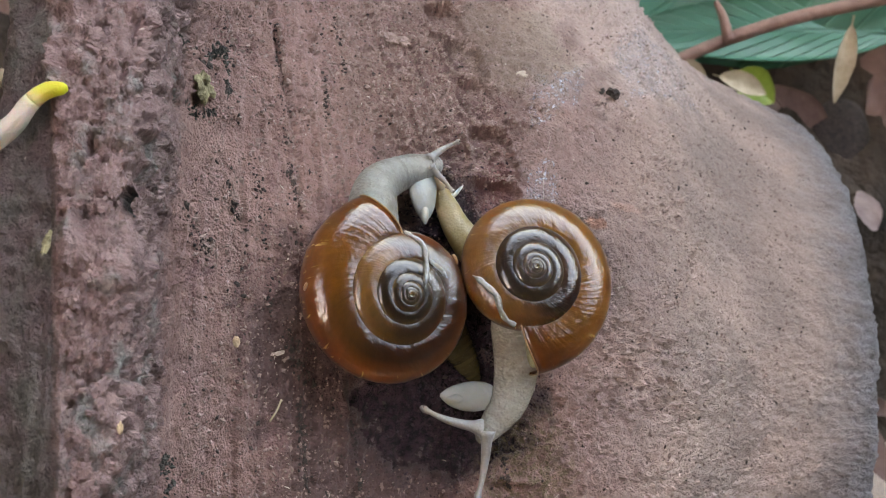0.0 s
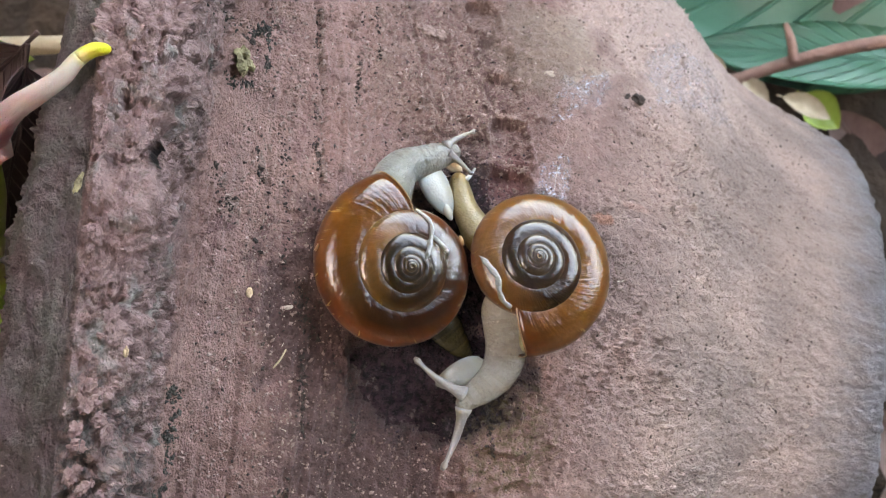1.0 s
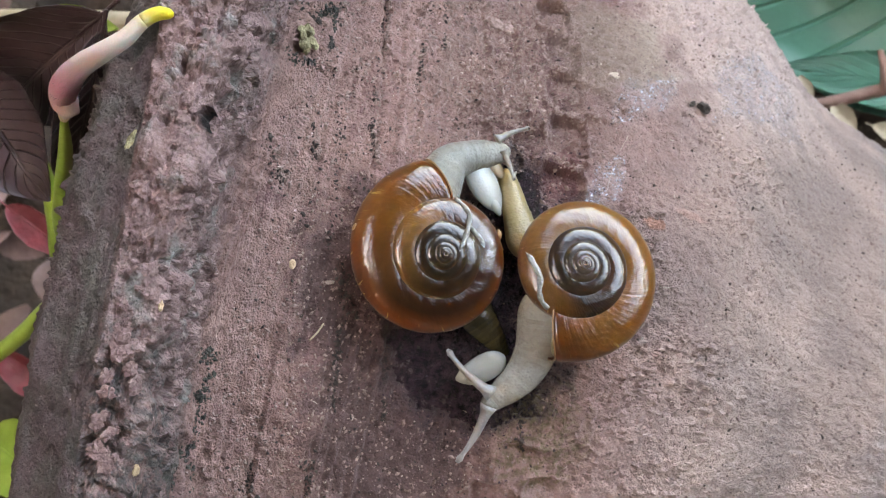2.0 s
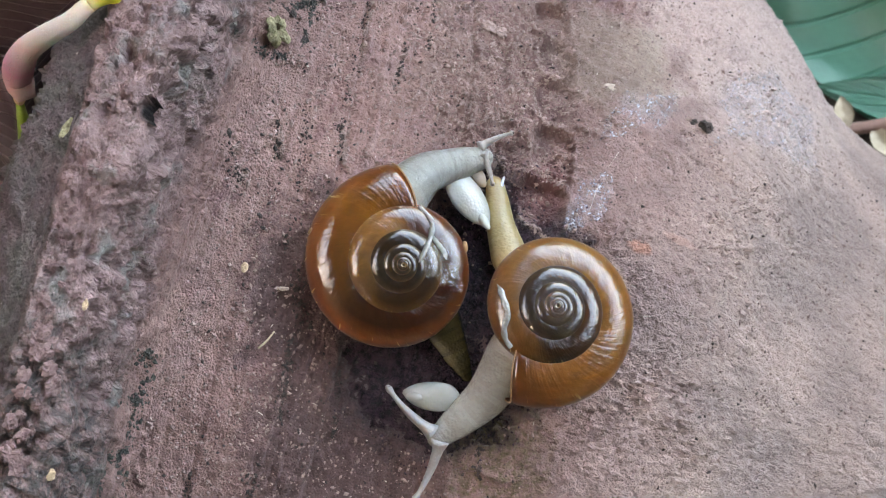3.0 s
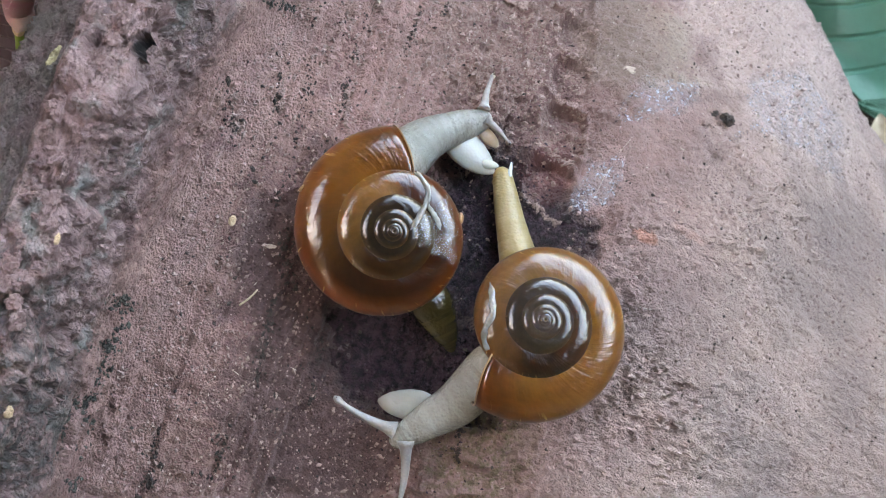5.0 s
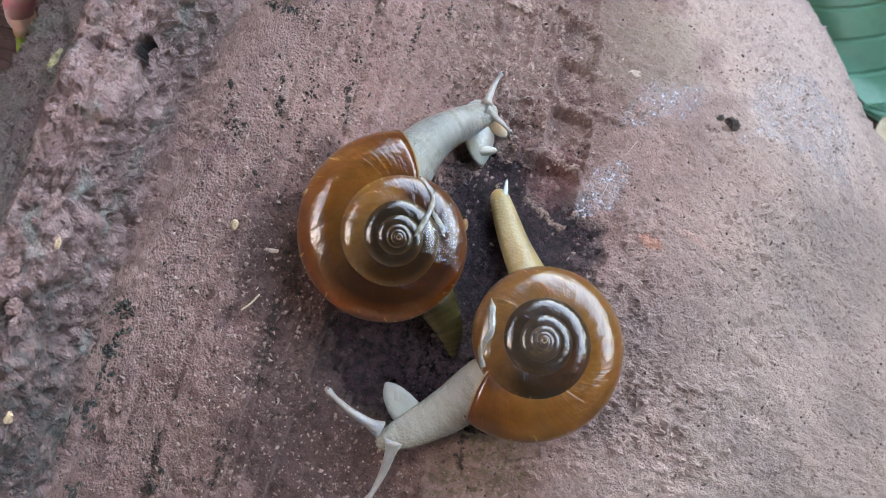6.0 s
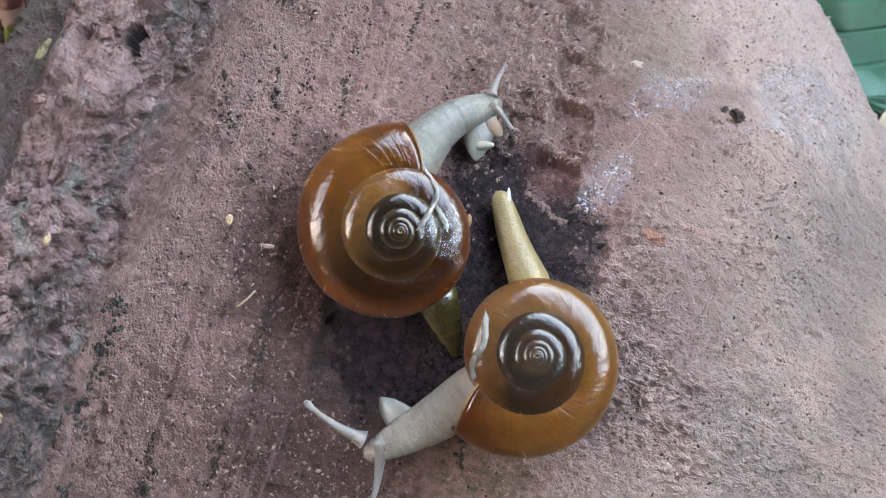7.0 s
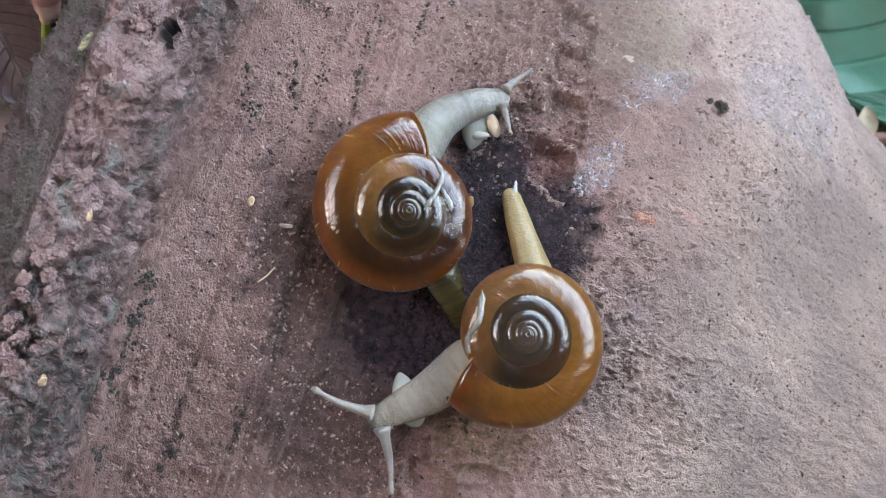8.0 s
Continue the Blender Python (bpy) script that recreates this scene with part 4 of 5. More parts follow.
def snail(label, size, material, rows):
    """rows: seconds, place along the pot, angle round it, heading of the mouth, lean of the shell."""
    root = new("snail")
    times = [r[0] for r in rows]
    poses = {}
    for t in BEATS:
        s, a, head, lean, tip_over = hermite(times, [r[1:] for r in rows], np.array(t, float))
        up = on_pot(s, a) @ pose(0, 0, 0, lean, tip_over)
        top = POT @ pose(0, 0, 0, -a) @ Vector((s * MM, 0, (float(body_radius(s)) + 8.7) * MM))
        up.translation = top - up.col[2].to_3d() * APEX * MM
        poses[t] = up @ pose(0, 0, 0, 0, 0, head)
    root.matrix_world = poses[0]
    MOVES.append((root, [(t, poses[t]) for t in BEATS]))
    tagged(root, label, "snail", "pair of snails")
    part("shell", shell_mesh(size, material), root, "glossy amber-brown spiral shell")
    rim = [tuple(shell_point(size, 0.0, radians(v)) * MM) for v in range(-70, 205, 6)]
    part("lip", tube("lip", rim, [0.08 * MM] * len(rim), LIP, 8), root, "pale brown shell lip")
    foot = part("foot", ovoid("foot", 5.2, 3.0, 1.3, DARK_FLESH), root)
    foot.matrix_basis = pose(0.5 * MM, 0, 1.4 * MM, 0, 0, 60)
    return root, poses


COLLAR = flesh("yellowish_snail_flesh", (0.34, 0.30, 0.15), (0.46, 0.42, 0.27))
SIZE_ONE, SIZE_TWO = 9.6, 9.15
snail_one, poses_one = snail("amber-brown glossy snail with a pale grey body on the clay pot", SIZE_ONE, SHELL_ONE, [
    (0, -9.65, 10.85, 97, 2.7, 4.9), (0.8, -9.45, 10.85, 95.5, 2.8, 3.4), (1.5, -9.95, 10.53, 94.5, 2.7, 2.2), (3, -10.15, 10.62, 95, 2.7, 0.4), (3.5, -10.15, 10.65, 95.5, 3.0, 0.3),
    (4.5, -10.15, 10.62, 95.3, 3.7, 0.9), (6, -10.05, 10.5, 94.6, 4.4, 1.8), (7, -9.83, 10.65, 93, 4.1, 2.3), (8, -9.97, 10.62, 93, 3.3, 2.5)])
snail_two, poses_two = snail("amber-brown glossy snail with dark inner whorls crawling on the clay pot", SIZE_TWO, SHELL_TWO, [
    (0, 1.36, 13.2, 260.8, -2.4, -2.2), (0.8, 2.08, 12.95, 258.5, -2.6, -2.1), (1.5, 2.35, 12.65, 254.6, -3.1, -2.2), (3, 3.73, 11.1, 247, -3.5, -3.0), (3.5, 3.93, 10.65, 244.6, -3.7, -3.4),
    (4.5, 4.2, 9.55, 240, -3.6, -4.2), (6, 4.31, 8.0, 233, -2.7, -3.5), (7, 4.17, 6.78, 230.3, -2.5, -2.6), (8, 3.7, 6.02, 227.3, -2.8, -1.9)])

mantle_lobe(snail_one, SIZE_ONE, [(5.6, -4), (5.2, -13), (4.7, -23), (3.8, -31), (2.7, -40), (1.9, -52), (1.4, -68)], 0.26)
mantle_lobe(snail_one, SIZE_ONE, [(3.8, -31), (3.8, -45), (4.0, -58), (4.1, -70)], 0.22)
mantle_lobe(snail_two, SIZE_TWO, [(5.35, -8), (5.3, -18), (5.0, -28), (4.4, -42), (4.6, -54), (5.1, -66), (5.6, -72)], 0.30)
slime_skin(snail_one, SIZE_ONE, 1.8, 6.1, -34, -104, 3)
for name, back, size, material, label in (("mantle_tip", 0.79, (0.55, 0.28, 0.35), LIP, "brownish tip of mantle at the shell's edge"), ("shell_chip", 0.185, (0.4, 0.15, 0.25), LIP, "pale chip on the shell's edge")):
    nub = part(name, ovoid(name, *size, material), snail_one, label)
    nub.matrix_basis = Matrix.Translation(shell_point(SIZE_ONE, back, 0.25) * MM) @ pose(0, 0, 0, 0, 0, 360 * back + 90)


def bulb(length, thick, material, blunt=0.45):
    """A smooth drop that narrows towards its far end."""
    bm = bmesh.new()
    bmesh.ops.create_uvsphere(bm, u_segments=28, v_segments=20, radius=1.0)
    for v in bm.verts:
        x = v.co.z
        slim = (1 - blunt * x) * (1 + 0.07 * noise.noise(v.co * 1.6))
        v.co = Vector((length * (0.45 + 0.6 * x), thick * v.co.x * slim, 0.75 * thick * v.co.y * slim)) * MM
    return from_bm("bulb", bm, material)


def petal(length, thick, curve, back=0.25):
    """A fleshy petal: broad near its root, pointed and a little bent at its tip."""
    u = np.linspace(0, 1, 26)
    pts = [(length * ((1 + back) * x - back) * MM, curve * length * (x * x - 0.4 * x) * MM, -0.10 * length * x * x * MM) for x in u]
    radii = np.interp(u, [0, 0.04, 0.1, 0.22, 0.42, 0.62, 0.8, 0.92, 1], [0.12, 0.45, 0.68, 0.9, 1.0, 0.92, 0.7, 0.42, 0.1]) * thick * MM
    radii[1:-1] = (radii[:-2] + 2 * radii[1:-1] + radii[2:]) / 4
    return tube("petal", pts, radii, WHITE_FLESH, 28, 0.42)


def collar(root, size, material):
    """The fleshy mantle edge that fills the shell's mouth."""
    p = (shell_point(size, 0.03, 0) + shell_point(size, 0.03, math.pi)) / 2 - Vector((0, 0, 0.20 * size))
    ob = part("mantle_collar", ovoid("mantle_collar", 1.0, 0.30 * size, 0.28 * size, material), root, "yellowish mantle edge in the shell mouth")
    ob.matrix_basis = Matrix.Translation(p * MM) @ pose(0, 0, 0, 0, 0, -90 + 12)


collar(snail_one, SIZE_ONE, COLLAR)
collar(snail_two, SIZE_TWO, COLLAR)
BEIGE = flesh("beige_snail_flesh", (0.38, 0.29, 0.20), (0.48, 0.40, 0.31), 0.3, 0.00004, 0.0)


def side_lobe(table, along, until, way):
    """Two points for a lobe on the flank of a bulb: hidden in it up to a time, turned out of it later."""
    made = {}
    for t, (near, far) in table.items():
        near, far = np.array(near), np.array(far)
        start = near + along * (far - near)
        made[t] = [start, start + (np.array(way) if t >= until else 0.1 * (far - near))]
    return made


chain(snail_one, poses_one, ("neck", "head"), A_NECK, 26, (2.5, 2.25, 1.95, 1.7, 1.5, 1.05), FLESH, 0.8)
eye(rod(snail_one, poses_one, "tentacle", A_TENT_UP, tentacle(3.6, 0.42)), 3.6)
eye(rod(snail_one, poses_one, "tentacle", A_TENT_DOWN, tentacle(3.3, 0.42)), 3.3)
rod(snail_one, poses_one, "genital_bulb", A_BULB, petal(4.2, 1.65, 0.10, 0.45), "milky white bulb beside the head")
rod(snail_one, poses_one, "bulb_lobe", side_lobe(A_BULB, 0.70, 6, (1.5, 0.5, -0.1)), bulb(1.6, 0.45, WHITE_FLESH, 0.2), "small milky white side lobe")
rod(snail_one, poses_one, "mouth_lobe", A_SNOUT, bulb(2.0, 0.62, BEIGE, 0.1), "beige mouth lobe")
chain(snail_one, poses_one, ("tail", "tail_tip"), A_TAIL, 18, (2.0, 1.6, 1.2, 0.6), DARK_FLESH, 0.75, "dark olive tail")

chain(snail_two, poses_two, ("neck", "head"), B_NECK, 26, (2.3, 2.2, 2.05, 1.8, 1.5, 1.0), PALE_FLESH, 0.8)
eye(rod(snail_two, poses_two, "tentacle", B_TENT_IN, tentacle(6.2, 0.55)), 6.2)
eye(rod(snail_two, poses_two, "tentacle", B_TENT_OUT, tentacle(6.3, 0.58)), 6.3)
rod(snail_two, poses_two, "bulb_lobe", side_lobe(B_BULB, 0.45, 6, (-0.7, 1.3, 0.0)), bulb(1.5, 0.5, WHITE_FLESH, 0.2), "small milky white side lobe")
rod(snail_two, poses_two, "genital_bulb", B_BULB, petal(4.0, 1.4, -0.2, 0.33), "milky white bulb beside the head")
chain(snail_two, poses_two, ("tail", "tail_tip"), B_TAIL, 26, (1.8, 1.55, 1.35, 1.2, 0.95), TAIL_FLESH, 0.75, "ochre-yellow tail")
rod(snail_two, poses_two, "tail_spike", B_SPIKE, tube("tail_spike", [(-0.3 * MM, 0, 0), (0.5 * MM, 0, 0), (1.3 * MM, 0.1 * MM, 0), (1.5 * MM, 0.12 * MM, 0)], [0.28 * MM, 0.22 * MM, 0.12 * MM, 0.03 * MM], SLIME_WHITE, 8), "white spike of slime at the tail tip")
fork = {t: [np.array(B_TAIL[t][2]) - 0.3 * (np.array(B_TAIL[t][2]) - np.array(B_TAIL[t][1])) / 3, np.array(B_TAIL[t][2]) + np.array((-0.5, 0.5, 0.6))] for t in B_TAIL}
rod(snail_two, poses_two, "tail_horn", fork, bulb(1.1, 0.34, TAIL_FLESH, 0.5), "small fleshy horn over the tail tip")


# ---------------------------------------------------------------- plants and litter round the pot
def leaf_mesh(name, length, width, material, bend=0.15, cup=0.25, ragged=0.04, seed=1, thick=0.0002):
    """A leaf along x, z up: midrib groove, wavy margin, two faces with an edge."""
    rows, cols = 26, 11
    rng = np.random.RandomState(seed)
    u, v = np.meshgrid(np.linspace(0, 1, rows), np.linspace(-1, 1, cols), indexing="ij")
    outline = np.maximum(0.02, np.sin(np.pi * np.clip(u, 0, 1) ** 0.85) ** 0.8) * (1 + ragged * value_noise(u * 14, np.sign(v) * 5, seed))
    x, y = length * u, 0.5 * width * v * outline
    z = cup * width * 0.5 * (np.abs(v) ** 1.6) * outline - bend * length * u**2 + 0.03 * width * fbm(u * 5 + seed, v * 2, 3, seed)
    top = np.stack([x, y, z], -1).reshape(-1, 3)
    low = top - [0, 0, thick]
    n = rows * cols
    faces = grid_faces(rows, cols)
    faces = [f[::-1] for f in faces] + [tuple(i + n for i in f) for f in faces]
    ring = [r * cols for r in range(rows)] + [(rows - 1) * cols + c for c in range(1, cols)] + [r * cols + cols - 1 for r in range(rows - 2, -1, -1)] + list(range(cols - 2, 0, -1))
    faces += [(a, b, b + n, a + n) for a, b in zip(ring, ring[1:] + ring[:1])]
    uv = np.stack([u, v * 0.5 + 0.5], -1).reshape(-1, 2)
    return mesh_of(name, np.r_[top, low].tolist(), faces, material, np.r_[uv, uv])


def mmv(*p):
    return Vector(p) * MM


def leaf(label, base, tip, up, width, material, **shape):
    """A leaf from base to tip in millimetres of the world."""
    root = new("leaf")
    root.matrix_world = aligned(mmv(*base), mmv(*tip) - mmv(*base), up)
    length = (mmv(*tip) - mmv(*base)).length
    part("blade", leaf_mesh("blade", length, width * MM, material, **shape), root)
    stalk = [(-0.12 * length, 0, 0.001 * length), (0, 0, 0), (0.5 * length, 0, -shape.get("bend", 0.15) * length * 0.25), (0.9 * length, 0, -shape.get("bend", 0.15) * length * 0.8)]
    fine = smooth_points(stalk, 14)
    part("midrib", tube("midrib", [tuple(p) for p in fine], np.linspace(0.014, 0.004, 14) * length, material, 8), root)
    return tagged(root, label, "leaf")


def rod_thing(name, label, category, points, radii, material, sides=12):
    """A stem, twig or straw through points in millimetres of the world."""
    fine = smooth_points(points, 24) * MM
    widths = np.interp(np.linspace(0, 1, 24), np.linspace(0, 1, len(radii)), radii) * MM
    return tagged(new(name, tube(name, [tuple(p) for p in fine], widths, material, sides)), label, category)


def flower_bud():
    path = smooth_points([(-26.9, 11.5, 209.3), (-28.3, 11.3, 209.4), (-29.5, 10.4, 209.5), (-30.6, 8.9, 209.6), (-32.6, 7.5, 209.2), (-35.6, 6.3, 207.0), (-38.3, 5.2, 204.0), (-40.3, 3.9, 201.0), (-39.6, 2.2, 200.0)], 44)
    widths = np.interp(np.linspace(0, 1, 44), [0, 0.03, 0.10, 0.2, 0.32, 0.5, 0.66, 0.8, 0.93, 1], [0.22, 0.48, 0.60, 0.64, 0.72, 0.88, 1.10, 1.38, 1.25, 0.8])
    root = new("flower_bud")
    root.matrix_world = Matrix.Translation(mmv(*path[30]))
    for name, a, b, label in (("tip", 0, 11, "bright yellow tip"), ("tube", 10, 44, "cream petal tube flushed pink at its base")):
        me = tube(name, [tuple((p - path[30]) * MM) for p in path[a:b]], widths[a:b] * MM, BUD, 20)
        for loop, item in zip(me.loops, me.uv_layers[0].data):
            item.uv = ((a + loop.vertex_index // 20) / 43, item.uv[1])
        part(name, me, root, label)
    # down on the tube
    rng = np.random.RandomState(8)
    verts, faces = [], []
    for _ in range(900):
        k = rng.uniform(10, 42)
        p = np.array([np.interp(k, np.arange(44), path[:, i]) for i in range(3)])
        along = path[min(43, int(k) + 1)] - path[max(0, int(k) - 1)]
        side = np.cross(along, rng.normal(size=3))
        side /= np.linalg.norm(side)
        w = np.interp(k, np.arange(44), widths)
        a, b = p + side * w * 0.97, p + side * (w + rng.uniform(0.10, 0.22)) + rng.normal(size=3) * 0.05
        t = np.cross(side, along)
        t *= 0.018 / np.linalg.norm(t)
        n = len(verts)
        verts += [tuple((q - path[30]) * MM) for q in (a - t, a + t, b)]
        faces.append((n, n + 1, n + 2))
    part("down", mesh_of("down", verts, faces, BUD, [(0.5, 0.5)] * len(verts)), root, "fine white hairs")["kind"] = "stuff"
    tagged(root, "cream flower bud with yellow tip and pink base on the rim", "flower bud")


flower_bud()
rod_thing("stem", "green stem with an orange tip beside the pot rim", "stem", [(-40.6, 1.9, 199.6), (-43.0, -1.0, 194.0), (-47.5, -5.0, 185.0), (-53.0, -11.0, 172.0), (-60, -22, 140)], (0.35, 0.75, 1.0, 1.1, 1.1), STEM)
tip = new("stem_tip", ovoid("stem_tip", 1.1, 0.55, 0.55, TAN))
tip.matrix_world = aligned(mmv(-40.4, 2.2, 200.0), (0.6, 0.7, 1.3), (0, 0, 1))
tagged(tip, "small orange-tan withered bud tip on a green stem", "bud tip")
rod_thing("stem", "pale green stem crossing behind the pot rim", "stem", [(-57.0, -2.5, 174.0), (-55.5, -8.0, 171.5), (-55.0, -14.0, 169.0), (-56, -22, 160)], (0.9, 1.25, 1.2, 1.1), STEM)
rod_thing("stem", "bright green stem slanting out of the litter", "stem", [(-70.0, -31.0, 158.0), (-63.0, -24.8, 161.0), (-57.5, -20.0, 165.0), (-50, -14, 168)], (1.0, 1.1, 1.1, 0.9), STEM)
rod_thing("stick", "dry beige stick lying in the litter", "stick", [(-110, 20, 122), (-90, 21.2, 129), (-76, 22.5, 131), (-60, 25, 128)], (1.6, 1.7, 1.6, 1.2), STRAW)
leaf("purplish-brown dead leaf with a curled edge behind the pot rim", (-46, 14.5, 186), (-62, 1.5, 179), (0.35, -0.3, 1), 13, BROWN_LEAF, bend=0.12, cup=0.5, seed=3)
leaf("greyish-brown dead leaf, curled and torn, beside the stems", (-63, 6.5, 184), (-51.5, -6.5, 184), (-0.2, 0.25, 1), 12, BROWN_LEAF, bend=0.2, cup=0.45, seed=5)
leaf("dark purple-brown dead leaf leaning on the pot rim", (-43.5, 12, 190), (-47, -6, 183), (0.9, 0.1, 0.5), 10, BROWN_LEAF, bend=0.1, cup=0.3, seed=6)
leaf("dark red petal fallen into the litter", (-76, -9, 149), (-63, -14.5, 151), (0, 0, 1), 5, RED, bend=0.1, cup=0.3, seed=7)
leaf("dull red petal lying deep in the litter", (-73, -30, 150), (-60, -35, 152), (0.1, 0, 1), 5, RED, bend=0.1, cup=0.3, seed=8)
leaf("yellow-green young leaf at the foot of the rim", (-72, -42, 150), (-57, -45, 158), (0.1, 0.2, 1), 10, STEM, bend=0.1, cup=0.3, seed=9)
leaf("yellow-green leaf tip at the edge of the litter", (-64, 16, 168), (-52.5, 15.5, 172), (0, 0, 1), 4, STEM, bend=0.1, cup=0.3, seed=10)

leaf("broad glossy green leaf lying behind the pot", (100, 56, 86), (2, 72, 76), (0.05, -0.25, 1), 58, BIG_LEAF, bend=0.05, cup=0.12, ragged=0.01, seed=11, thick=0.0004)
leaf("second broad green leaf under the first", (86, 40, 82), (32, 42, 78), (0.0, 0.2, 1), 13, BIG_LEAF, bend=0.05, cup=0.2, ragged=0.01, seed=12, thick=0.0004)
rod_thing("twig", "reddish-brown twig behind the pot", "twig", [(36, 31.5, 92), (42, 33.5, 91.5), (52, 37.5, 92), (66, 41.5, 93), (95, 47, 94)], (0.9, 1.1, 1.2, 1.2, 1.1), TWIG)
rod_thing("twig", "short pinkish twig fork behind the pot", "twig", [(50.5, 36.5, 93), (49.5, 40.5, 93), (48.5, 43.5, 92)], (1.0, 0.8, 0.5), TWIG)
leaf("dry pinkish scale leaf on the twig", (42, 33, 92), (47, 29.2, 92), (0, 0, 1), 3.6, STRAW, bend=0.1, cup=0.4, seed=13)
leaf("dry pinkish scale leaf at the twig's end", (38, 32, 92.5), (36, 37.5, 92), (0, 0, 1), 3.2, STRAW, bend=0.1, cup=0.4, seed=14)
leaf("dry tan leaf curled beside the twig", (50, 31, 88), (60, 28.5, 86), (0, 0.2, 1), 4.2, STRAW, bend=0.15, cup=0.5, seed=15)
leaf("lime-green young leaf beside the pot foot", (55, 33, 80), (63, 27.5, 79), (0, 0, 1), 7, STEM, bend=0.1, cup=0.3, seed=16)
leaf("hanging yellowish dry leaf", (72.5, 39.5, 92), (71, 26, 88), (0.1, 0, 1), 3.6, STRAW, bend=0.05, cup=0.4, seed=17)
leaf("pinkish-brown dead leaf on the soil by the pot foot", (62, 31, 76), (78, 14, 72), (-0.1, 0, 1), 11, DEAD_LEAF, bend=0.1, cup=0.2, seed=18)
leaf("light brown dead leaf on the soil", (92, 40, 76), (84, 22, 72), (0.1, 0, 1), 12, DEAD_LEAF, bend=0.1, cup=0.2, seed=19)
leaf("small green leaf on the soil by the pot", (84, 14, 72), (90, 4, 72), (0, 0, 1), 7, STEM, bend=0.1, cup=0.2, seed=20)


def stone(label, at, size, material, seed, name="stone", category="stone"):
    bm = bmesh.new()
    bmesh.ops.create_icosphere(bm, subdivisions=3, radius=1.0)
    for v in bm.verts:
        k = 1 + 0.22 * noise.noise(v.co * 1.3 + Vector((seed, 0, 0))) + 0.09 * noise.noise(v.co * 4 + Vector((0, seed, 0)))
        v.co = Vector((v.co.x * size[0], v.co.y * size[1], v.co.z * size[2])) * k * MM
    ob = new(name, from_bm(name, bm, material))
    ob.matrix_world = at
    return tagged(ob, label, category)


stone("dark stone in the soil by the pot foot", pose(0.0775, 0.021, 0.070), (7, 9, 6), BLACK, 3)
stone("white pebble on the soil", pose(0.083, -0.044, 0.075), (5, 8, 4), PALE, 5)
stone("brown lump of earth beside the pot foot", pose(0.073, 0.004, 0.068), (6, 8, 5), TWIG, 7)


def litter():
    """Broken dead leaves strewn over the soil."""
    rng = np.random.RandomState(4)
    verts, faces = [], []
    for _ in range(420):
        x, y = rng.uniform(-0.25, 0.25), rng.uniform(-0.25, 0.25)
        if -0.062 < x < 0.058 and -0.13 < y < 0.08:
            continue
        z = 0.018 + min(max((x + 0.04) / 0.09, 0), 1.15) * 0.048 + rng.uniform(0.004, 0.012)
        length, width = rng.uniform(0.008, 0.024), rng.uniform(0.004, 0.010)
        m = pose(x, y, z, rng.uniform(-25, 25), rng.uniform(-25, 25), rng.uniform(0, 360))
        n = len(verts)
        for u in np.linspace(0, 1, 6):
            for v in (-1, -0.4, 0.4, 1):
                w = width * math.sin(math.pi * (0.06 + 0.88 * u)) * v / 2
                verts.append(tuple(m @ Vector((length * u, w, 0.25 * abs(w) - 0.2 * length * u * u))))
        faces += [tuple(n + i for i in f) for f in grid_faces(6, 4)]
    tagged(new("leaf_litter", mesh_of("leaf_litter", verts, faces, DEAD_LEAF)), "broken brown dead leaves on the soil", "leaf litter", kind="stuff")


litter()


